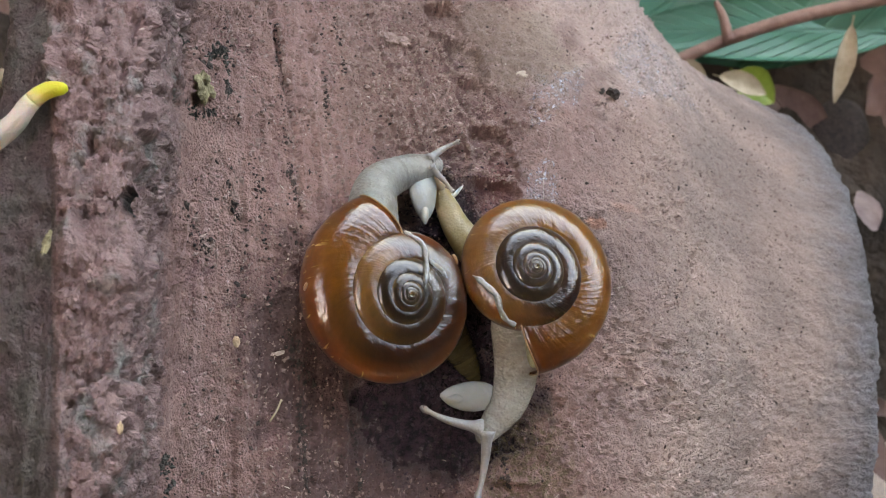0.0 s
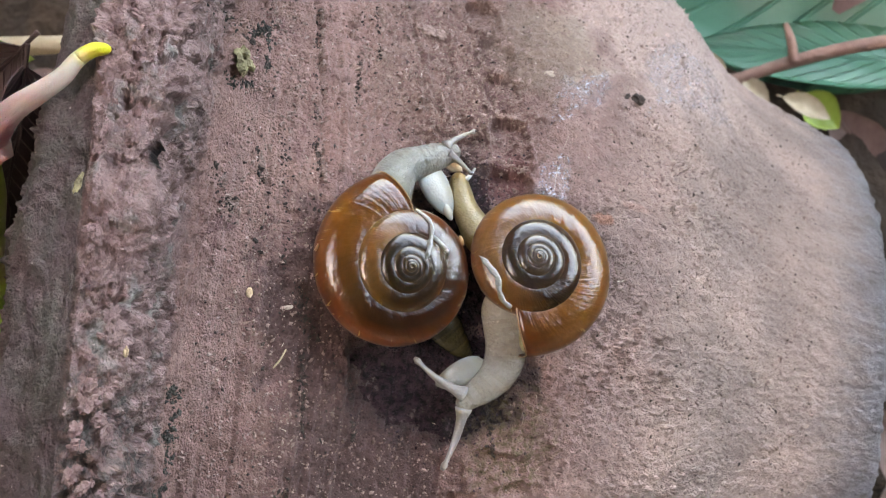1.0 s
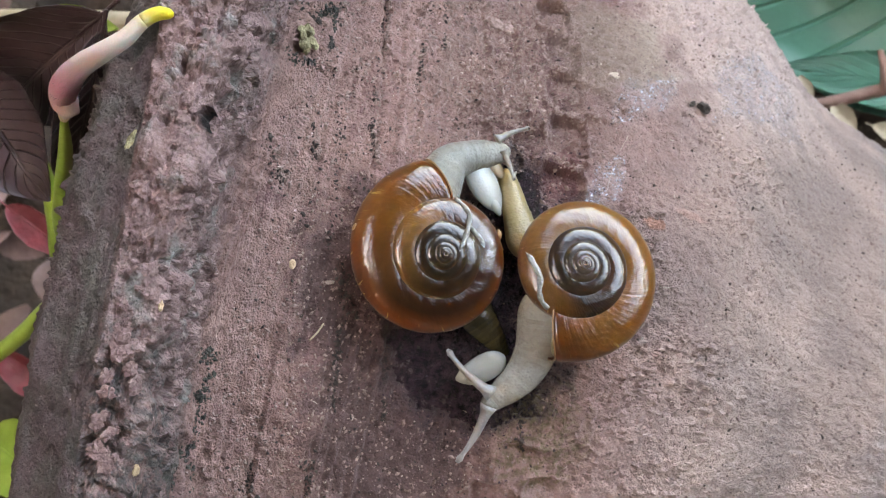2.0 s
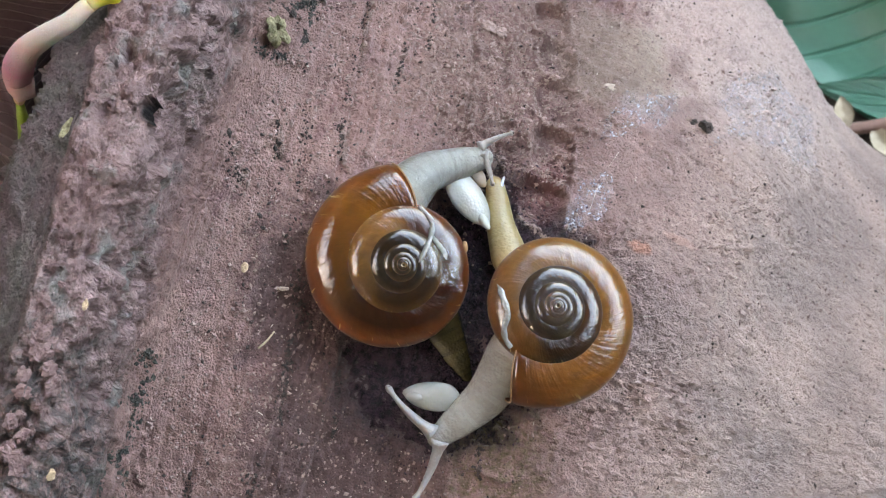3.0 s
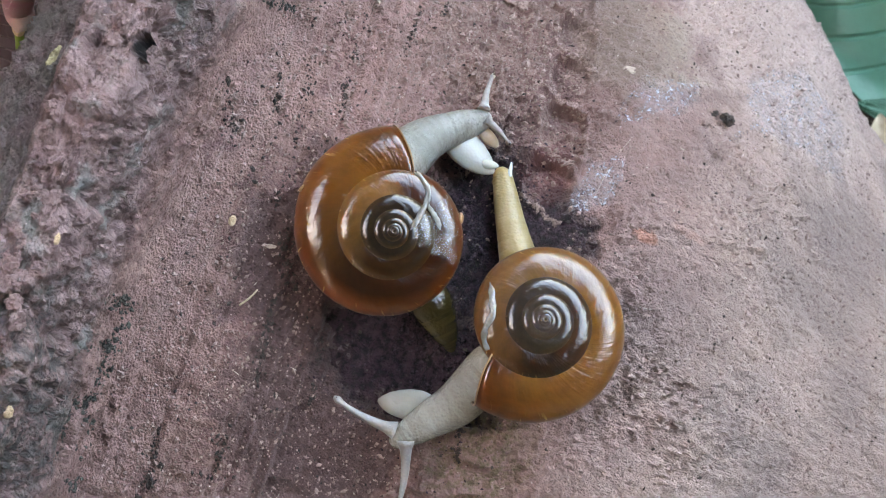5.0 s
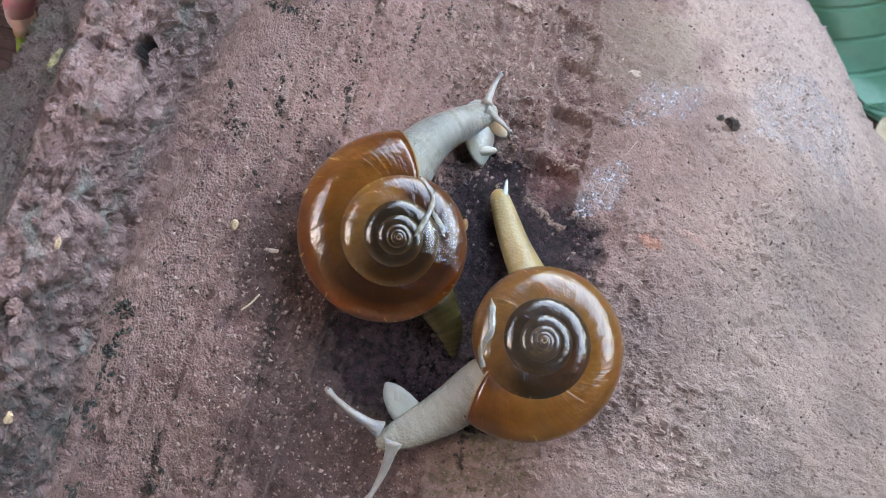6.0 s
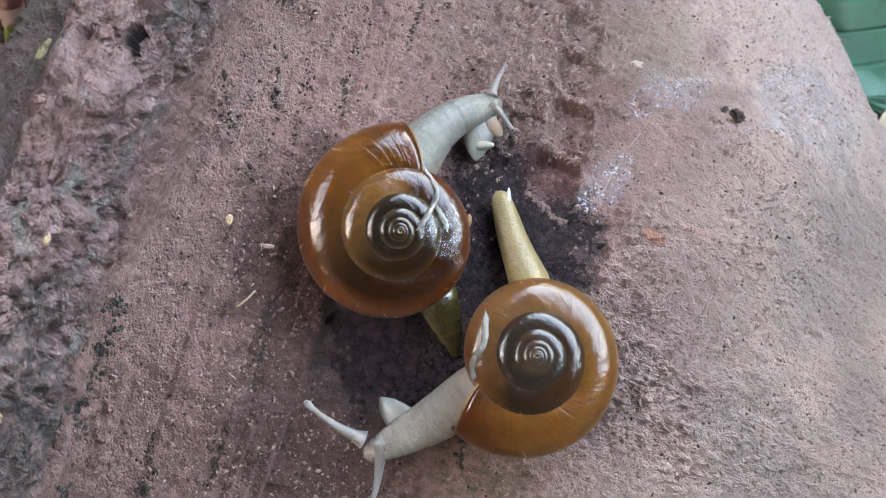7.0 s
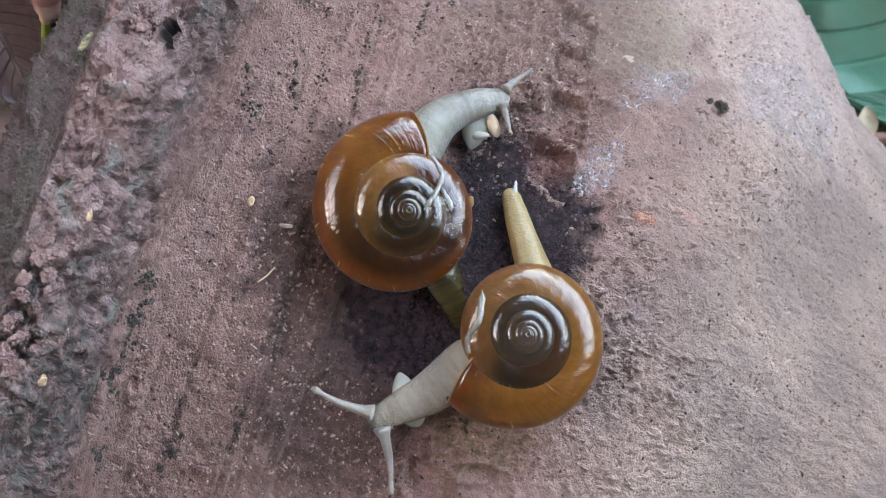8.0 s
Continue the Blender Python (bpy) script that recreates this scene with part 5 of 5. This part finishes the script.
def sky_block_tree():
    """An unseen tree added to shape the light: its crown leaves the sky open low on one side and high on another only.
    """
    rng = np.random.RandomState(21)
    root = new("sky_block_tree")
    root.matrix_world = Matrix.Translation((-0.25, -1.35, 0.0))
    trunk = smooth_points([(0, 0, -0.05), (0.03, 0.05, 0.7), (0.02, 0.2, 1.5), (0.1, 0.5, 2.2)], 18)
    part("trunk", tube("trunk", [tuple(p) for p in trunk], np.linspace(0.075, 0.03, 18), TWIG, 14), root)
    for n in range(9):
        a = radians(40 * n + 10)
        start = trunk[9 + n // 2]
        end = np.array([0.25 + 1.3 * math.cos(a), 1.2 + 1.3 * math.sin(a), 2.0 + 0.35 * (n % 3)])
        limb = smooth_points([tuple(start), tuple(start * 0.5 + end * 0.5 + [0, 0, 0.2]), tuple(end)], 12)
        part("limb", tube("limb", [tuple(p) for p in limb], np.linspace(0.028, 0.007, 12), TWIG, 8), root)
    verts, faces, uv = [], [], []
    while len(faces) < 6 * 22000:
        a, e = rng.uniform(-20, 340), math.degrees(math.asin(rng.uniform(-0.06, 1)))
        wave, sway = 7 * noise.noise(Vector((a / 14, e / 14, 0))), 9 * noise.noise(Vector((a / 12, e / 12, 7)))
        # gaps left in the added crown to set the key light and shell reflections
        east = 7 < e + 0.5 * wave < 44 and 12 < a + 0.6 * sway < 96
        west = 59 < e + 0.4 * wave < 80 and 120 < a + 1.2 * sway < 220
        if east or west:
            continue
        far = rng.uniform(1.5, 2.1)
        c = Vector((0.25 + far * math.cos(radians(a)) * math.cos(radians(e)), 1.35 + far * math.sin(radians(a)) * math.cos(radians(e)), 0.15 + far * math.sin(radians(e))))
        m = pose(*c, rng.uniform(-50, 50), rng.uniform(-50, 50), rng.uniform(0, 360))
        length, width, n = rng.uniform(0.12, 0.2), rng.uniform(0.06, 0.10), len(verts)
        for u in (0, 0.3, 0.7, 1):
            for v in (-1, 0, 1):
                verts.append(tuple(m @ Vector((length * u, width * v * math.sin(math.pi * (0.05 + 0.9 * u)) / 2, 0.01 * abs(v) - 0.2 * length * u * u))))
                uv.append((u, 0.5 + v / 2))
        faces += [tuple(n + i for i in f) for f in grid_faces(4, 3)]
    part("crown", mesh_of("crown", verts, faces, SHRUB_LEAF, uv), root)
    tagged(root, "unseen leafy tree added to block the sky over the pot", "tree")


sky_block_tree()


# ---------------------------------------------------------------- crumbs on the clay
def crumb(name, label, category, s, angle, size, material, seed, turn=0.0, lift=0.1, jag=0.35):
    bm = bmesh.new()
    bmesh.ops.create_icosphere(bm, subdivisions=3, radius=1.0)
    for v in bm.verts:
        p = v.co * 1.6 + Vector((seed * 3.1, seed, 0))
        k = 1 + jag * noise.noise(p) + 0.6 * jag * noise.noise(p * 2.7) + 0.3 * jag * noise.noise(p * 6)
        v.co = Vector((v.co.x * size[0], v.co.y * size[1], v.co.z * size[2])) * k * MM
    ob = new(name, from_bm(name, bm, material, False))
    ob.matrix_world = on_pot(s, angle, turn, lift)
    return tagged(ob, label, category)


crumb("lichen_chip", "ragged yellow-grey lichen chip stuck on the clay", "lichen", -29.0, 23.3, (1.6, 0.95, 0.75), CHIP, 2, 15, 0.75, 0.8)
for n, (s, a, wide, high, turn) in enumerate(((-28.2, 25.6, 2.0, 0.32, 3), (-26.6, 24.3, 0.25, 1.4, 0), (-29.3, 23.9, 0.35, 1.0, 5))):
    crumb("dirt_crust", "thin black-green crust of dirt on the clay", "dirt", s, a, (wide, high, 0.16), BLACK, 10 + n, turn, 0.0, 0.6)
crumb("debris", "small black lump of debris on the clay", "debris", 12.5, 33.8, (0.85, 0.6, 0.5), BLACK, 4, 20, 0.25, 0.6)
crumb("debris", "black crumb of soil beside the film of slime", "debris", 11.2, 33.6, (0.5, 0.3, 0.25), BLACK, 5, 40, 0.1, 0.6)
crumb("clay_chip", "small flat pale chip on the clay", "chip", 2.2, 32.6, (0.85, 0.42, 0.14), CHIP_CLAY, 6, 12, 0.1, 0.35)
crumb("pebble", "tiny tan pebble on the clay", "pebble", -24.5, 7.7, (0.33, 0.5, 0.3), TAN, 7, 0, 0.2, 0.2)
crumb("clay_flake", "lifted reddish clay flake", "flake", -12.0, 34.0, (1.1, 0.6, 0.3), CLAY_BIT, 8, 10, 0.2, 0.7)
crumb("clay_flake", "lifted reddish-brown clay flake", "flake", -10.4, 34.2, (0.7, 0.45, 0.28), CLAY_BIT, 9, -20, 0.15, 0.7)
crumb("lichen_fleck", "yellow fleck of lichen on the pot lip", "lichen", -36.2, 11.2, (0.25, 0.75, 0.25), CHIP, 15, -15, 0.5, 0.5)
crumb("lichen_fleck", "small yellow fleck of lichen on the collar", "lichen", -31.4, 3.4, (0.22, 0.42, 0.2), TAN, 16, 0, 0.7, 0.4)
crumb("lichen_fleck", "pale yellow fleck of lichen on the collar", "lichen", -31.0, -5.2, (0.4, 0.5, 0.2), TAN, 17, 0, 0.7, 0.4)
crumb("debris", "white bird-lime speck beside the snail", "debris", -20.9, 7.1, (0.5, 0.2, 0.15), PALE, 18, 15, 0.1, 0.5)
crumb("debris", "black crumb beside the white speck", "debris", -19.9, 7.3, (0.35, 0.3, 0.25), BLACK, 19, 15, 0.1, 0.5)
for n, (s, a, size) in enumerate(((-23.6, -10.6, 0.9), (-23.2, -9.2, 0.6), (-24.2, -11.9, 0.8), (-24.6, 11.3, 0.5), (-24.0, 10.6, 0.45), (-26.9, 13.9, 0.45), (-29.0, 20.2, 0.45), (18.2, 14.7, 0.25),
                                  (17.0, 15.0, 0.2), (19.0, 13.6, 0.25), (20.4, 15.4, 0.3), (-28.9, 15.6, 0.7), (-28.4, 14.6, 0.5), (2.2, 17.5, 0.5), (-15.6, 12.6, 0.5), (-17.8, 5.0, 0.45))):
    crumb("debris", "tiny black crumb of dirt on the clay", "debris", s, a, (size * 0.35, size * 0.55, size * 0.22), BLACK, 30 + n, 20 * n, 0.05, 0.7)


def straw(label, s1, a1, s2, a2, thick, material):
    ends = [on_pot(s, a, 0, 0.2).translation for s, a in ((s1, a1), (s2, a2))]
    mid = (ends[0] + ends[1]) / 2 + (ends[1] - ends[0]).cross(Vector((0, 0, 0.05)))
    pts = [tuple(p) for p in smooth_points([tuple(ends[0]), tuple(mid), tuple(ends[1])], 10)]
    tagged(new("straw", tube("straw", pts, [thick * MM] * 10, material, 8)), label, "straw")


straw("short dry straw on the clay", -21.5, 2.7, -20.6, 4.1, 0.085, STRAW)
straw("thin white whisker of straw beside the shell", 11.0, 13.7, 12.6, 14.2, 0.05, PALE)
straw("fine spider thread from the slime film", 4.7, 26.6, 3.6, 20.5, 0.018, PALE)


def slime_film(label, s0, a0, s1, a1, lean, seed):
    """A ragged dried film that follows the clay a hair's breadth above it."""
    rows, cols = 44, 34
    u, v = np.meshgrid(np.linspace(0, 1, rows), np.linspace(0, 1, cols), indexing="ij")
    s = s0 + (s1 - s0) * u
    arc = np.radians(a0 + (a1 - a0) * v + lean * u) * AROUND
    lift = body_radius(s) + pot_relief(s, s, arc) + 0.05 + 0.10 * np.abs(fbm(s * 1.3, arc * 1.3, 3, seed))
    verts = np.stack([s, lift * np.sin(arc / AROUND), lift * np.cos(arc / AROUND)], -1).reshape(-1, 3) * MM
    ragged = np.minimum(np.minimum(u, 1 - u), np.minimum(v, 1 - v)) * 3 + 0.55 * fbm(u * 5, v * 5, 4, seed + 5)
    keep = ragged.ravel() > 0.12
    faces = [f for f in grid_faces(rows, cols) if all(keep[list(f)])]
    ob = new("slime_film", mesh_of("slime_film", verts.tolist(), faces, FILM))
    ob.matrix_world = POT
    tagged(ob, label, "slime film")


slime_film("shiny silvery film of dried slime on the clay", 2.6, 27.0, 9.4, 32.2, 4.0, 3)
slime_film("pale bluish film of dried slime on the shoulder", 13.5, 32.0, 27.0, 46.0, 9.0, 5)
slime_film("small silvery smear of dried slime", 1.6, 18.0, 5.4, 23.0, 2.0, 9)


def run_of(s):
    """The way along the pot's profile that belongs to a place along its axis."""
    rs, rr = np.array(RIM)
    way = np.r_[0, np.cumsum(np.hypot(np.diff(rs), np.diff(rr)))]
    return np.where(np.asarray(s) < -24, -24 + np.interp(s, rs, way) - way[-1], s)


def strewn(count, rng, dry_only):
    s, arc = rng.uniform(-28.5, 40, count), rng.uniform(-24, 66, count)
    s = np.where(rng.uniform(size=count) < 0.45, rng.uniform(-28.5, -3, count), s)
    if dry_only:   # few on the wet ground
        dry = np.minimum(np.hypot((s + 4) / 7, (arc - 14) / 12), np.hypot((s + 6) / 9, (arc - 4) / 7)) > 0.8 + 0.4 * rng.uniform(size=count)
        s, arc = s[dry], arc[dry]
    return s, arc


def along_line(points, wide, count, rng):
    """Places round a line of (along the pot, degrees round it), thick in some stretches."""
    pts = np.array(points, float)
    u = rng.uniform(0, len(pts) - 1, count * 3)
    keep = value_noise(u * 6 + 3, 0 * u + count * 0.37, 5) > rng.uniform(-0.7, 0.35, count * 3)
    u = u[keep][:count]
    s = np.interp(u, np.arange(len(pts)), pts[:, 0]) + rng.normal(size=len(u)) * wide * 0.5
    arc = np.radians(np.interp(u, np.arange(len(pts)), pts[:, 1])) * AROUND + rng.normal(size=len(u)) * wide * 0.5
    return s, arc


def grit(label, material, places, low, high, rng, category="grit"):
    """Loose grains on the clay."""
    s, arc = places
    count = len(s)
    r = body_radius(s) + pot_relief(s, run_of(s), arc)
    size = low * (high / low) ** (rng.uniform(size=count) ** 2.2)
    base = np.stack([s, r * np.sin(arc / AROUND), r * np.cos(arc / AROUND)], -1)
    out = np.stack([0 * s + 0.25, np.sin(arc / AROUND), np.cos(arc / AROUND)], -1)
    across = np.stack([0 * s, np.cos(arc / AROUND), -np.sin(arc / AROUND)], -1)
    along = np.stack([0 * s + 1, 0 * s, 0 * s], -1)
    turn = rng.uniform(0, np.pi, count)
    e1 = along * np.cos(turn)[:, None] + across * np.sin(turn)[:, None]
    e2 = across * np.cos(turn)[:, None] - along * np.sin(turn)[:, None]
    w = size[:, None]
    wide = rng.uniform(0.6, 1.9, (count, 1))
    tall = rng.uniform(0.6, 1.3, (count, 1))
    skew = rng.normal(size=(count, 3)) * 0.25 * w
    pts = np.stack([base + e1 * w * wide, base + e2 * w, base - e1 * w * wide, base - e2 * w * 0.8, base + out * w * tall + skew, base - out * w * 0.3], 1).reshape(-1, 3) * MM
    tri = [(0, 1, 4), (1, 2, 4), (2, 3, 4), (3, 0, 4), (1, 0, 5), (2, 1, 5), (3, 2, 5), (0, 3, 5)]
    faces = [(a + 6 * k, b + 6 * k, c + 6 * k) for k in range(count) for a, b, c in tri]
    ob = new("grit", mesh_of("grit", pts.tolist(), faces, material, None, False))
    ob.matrix_world = POT
    tagged(ob, label, category, kind="stuff")


CRUST = plain("dark_crust", (0.010, 0.010, 0.012), (0.085, 0.085, 0.070), 1400.0, 0.7, 0.0003)
grains = np.random.RandomState(41)
grit("black grains of dirt on the clay", BLACK, strewn(3600, grains, False), 0.05, 0.22, grains)
grit("pale grains of sand on the clay", PALE, strewn(2200, grains, True), 0.025, 0.11, grains)
grit("reddish clay crumbs on the pot", CLAY_BIT, strewn(18000, grains, True), 0.05, 0.26, grains)
for points, wide, count in (([(-30.2, 23.0), (-29.3, 25.6), (-27.1, 27.5)], 0.45, 420), ([(-27.1, 27.5), (-26.3, 23.9)], 0.22, 130), ([(-30.3, 23.0), (-30.1, 20.6)], 0.4, 160), ([(-29.6, 21.5), (-27.4, 22.4)], 0.5, 200)):
    grit("black-green crust framing the lichen chip", CRUST, along_line(points, wide, count, grains), 0.07, 0.24, grains, "dirt crust")
grit("blue-black crust along the foot of the collar", CRUST, along_line([(-29.3, 1.0), (-29.2, -2.5), (-29.3, -5.5), (-29.2, -9.5), (-29.2, -13.0)], 0.5, 1100, grains), 0.07, 0.30, grains, "dirt crust")
for points, wide, count in (([(-22.8, 30.6), (-21.7, 24.4), (-20.7, 19.4), (-19.8, 17.2)], 0.32, 300), ([(-27.8, 31.0), (-26.3, 26.4)], 0.2, 60), ([(-26.1, 18.0), (-24.9, 15.6)], 0.3, 70), ([(-24.3, -7.2), (-24.1, -9.0), (-23.9, -10.8)], 0.5, 170),
                            ([(-18.7, -5.1), (-18.8, -7.0), (-19.2, -9.5)], 0.35, 110), ([(-18.7, 1.5), (-18.5, -0.9)], 0.4, 90), ([(-29.2, 15.5), (-27.8, 13.7), (-26.9, 13.0)], 0.8, 140), ([(-20.2, 8.4), (-19.4, 7.0), (-18.2, 5.2)], 0.7, 180),
                            ([(-16.5, 14.5), (-17.5, 10.5), (-17.8, 7.0)], 0.6, 160),
                            ([(-18.8, 34.1), (-18.1, 28.8), (-17.6, 23.6)], 0.3, 130), ([(-19.1, 4.3), (-18.2, -2.1)], 0.3, 130), ([(-14.6, 3.1), (-13.2, -2.5)], 0.3, 130), ([(-17.6, 34.6), (-16.1, 28.4)], 0.3, 130), ([(-23.7, 19.1), (-22.4, 13.9), (-21.8, 9.5)], 0.3, 130), ([(-0.8, 1.9), (0.6, -2.9)], 0.3, 130)):
    grit("dark crumbs lodged in a groove of the clay", BLACK, along_line(points, wide, count, grains), 0.05, 0.24, grains, "dirt")
    ledge = [(along + 0.42, a) for along, a in points]
    if min(a for _, a in points) > 12:
        grit("clay crumbs on the ledge of a groove", CLAY_BIT, along_line(ledge, wide * 0.9, count, grains), 0.07, 0.30, grains, "clay crumbs")
band_s, band_arc = grains.normal(size=2600) * 5.0 - 8.0, grains.normal(size=2600) * 8.0 + 36.0
grit("loose crumbs on the flaking band of the clay", CLAY_BIT, (band_s, band_arc), 0.08, 0.34, grains, "clay crumbs")
for n, (s, arc) in enumerate(((-6.8, 48.7), (-5.0, 43.7), (-3.5, 38.4), (-2.2, 32.9), (-1.2, 27.1), (-0.6, 21.4))):   # crumbled ledges between the stamped hollows
    a = math.degrees(arc / AROUND)
    grit("pale crumbs along a ledge of the stamped row", CLAY_BIT, along_line([(s - 2.0, a + 0.5), (s, a), (s + 2.1, a - 0.5)], 0.35, 110, grains), 0.07, 0.30, grains, "clay crumbs")
WET_GRAIN = plain("wet_grain", (0.016, 0.011, 0.016), (0.11, 0.08, 0.105), 2500.0, 0.14, 0.0002)
wet_s, wet_arc = grains.normal(size=7000) * 3.6 - 4.8, grains.normal(size=7000) * 6.5 + 11.0
grit("wet glistening dark grains between the snails", WET_GRAIN, (wet_s, wet_arc), 0.04, 0.18, grains)
straws = np.random.RandomState(77)
for n in range(60):   # short pale fibres
    s, a = straws.uniform(-25, 12), straws.uniform(-18, 45)
    if math.hypot((s + 4) / 9, (a - 12) / 12) > 1:
        turn, size = straws.uniform(0, math.pi), straws.uniform(0.25, 0.6)
        straw("tiny pale fibre on the clay", s, a, s + size * math.cos(turn), a + size * math.sin(turn) * 0.75, straws.uniform(0.018, 0.035), PALE)
RUBBLE = plain("pink_rubble", (0.150, 0.085, 0.084), (0.27, 0.175, 0.170), 700.0, 0.75, 0.0004)
lumps = np.random.RandomState(15)
for n in range(90):   # broken lumps on the collar
    a = lumps.uniform(-15, 24)
    s = lumps.uniform(-31.4, -33.9 - 0.004 * max(a * 1.22 + 5, 0) ** 2 * 0.9)
    if abs(s + 31.0) < 1.3 and abs(a - 13.4) < 2.2:
        continue
    wide = lumps.uniform(0.25, 0.85)
    crumb("clay_lump", "broken pinkish lump of clay on the pot's collar", "clay lump", s, a, (wide, wide * lumps.uniform(0.5, 0.9), wide * lumps.uniform(0.25, 0.5)), RUBBLE, 100 + n, lumps.uniform(0, 360), 0.30, 0.6)["group"] = "rubble on the collar"
# ---------------------------------------------------------------- all that moves
def motions():
    for ob, rows in MOVES:
        walk(ob, rows)


motions()
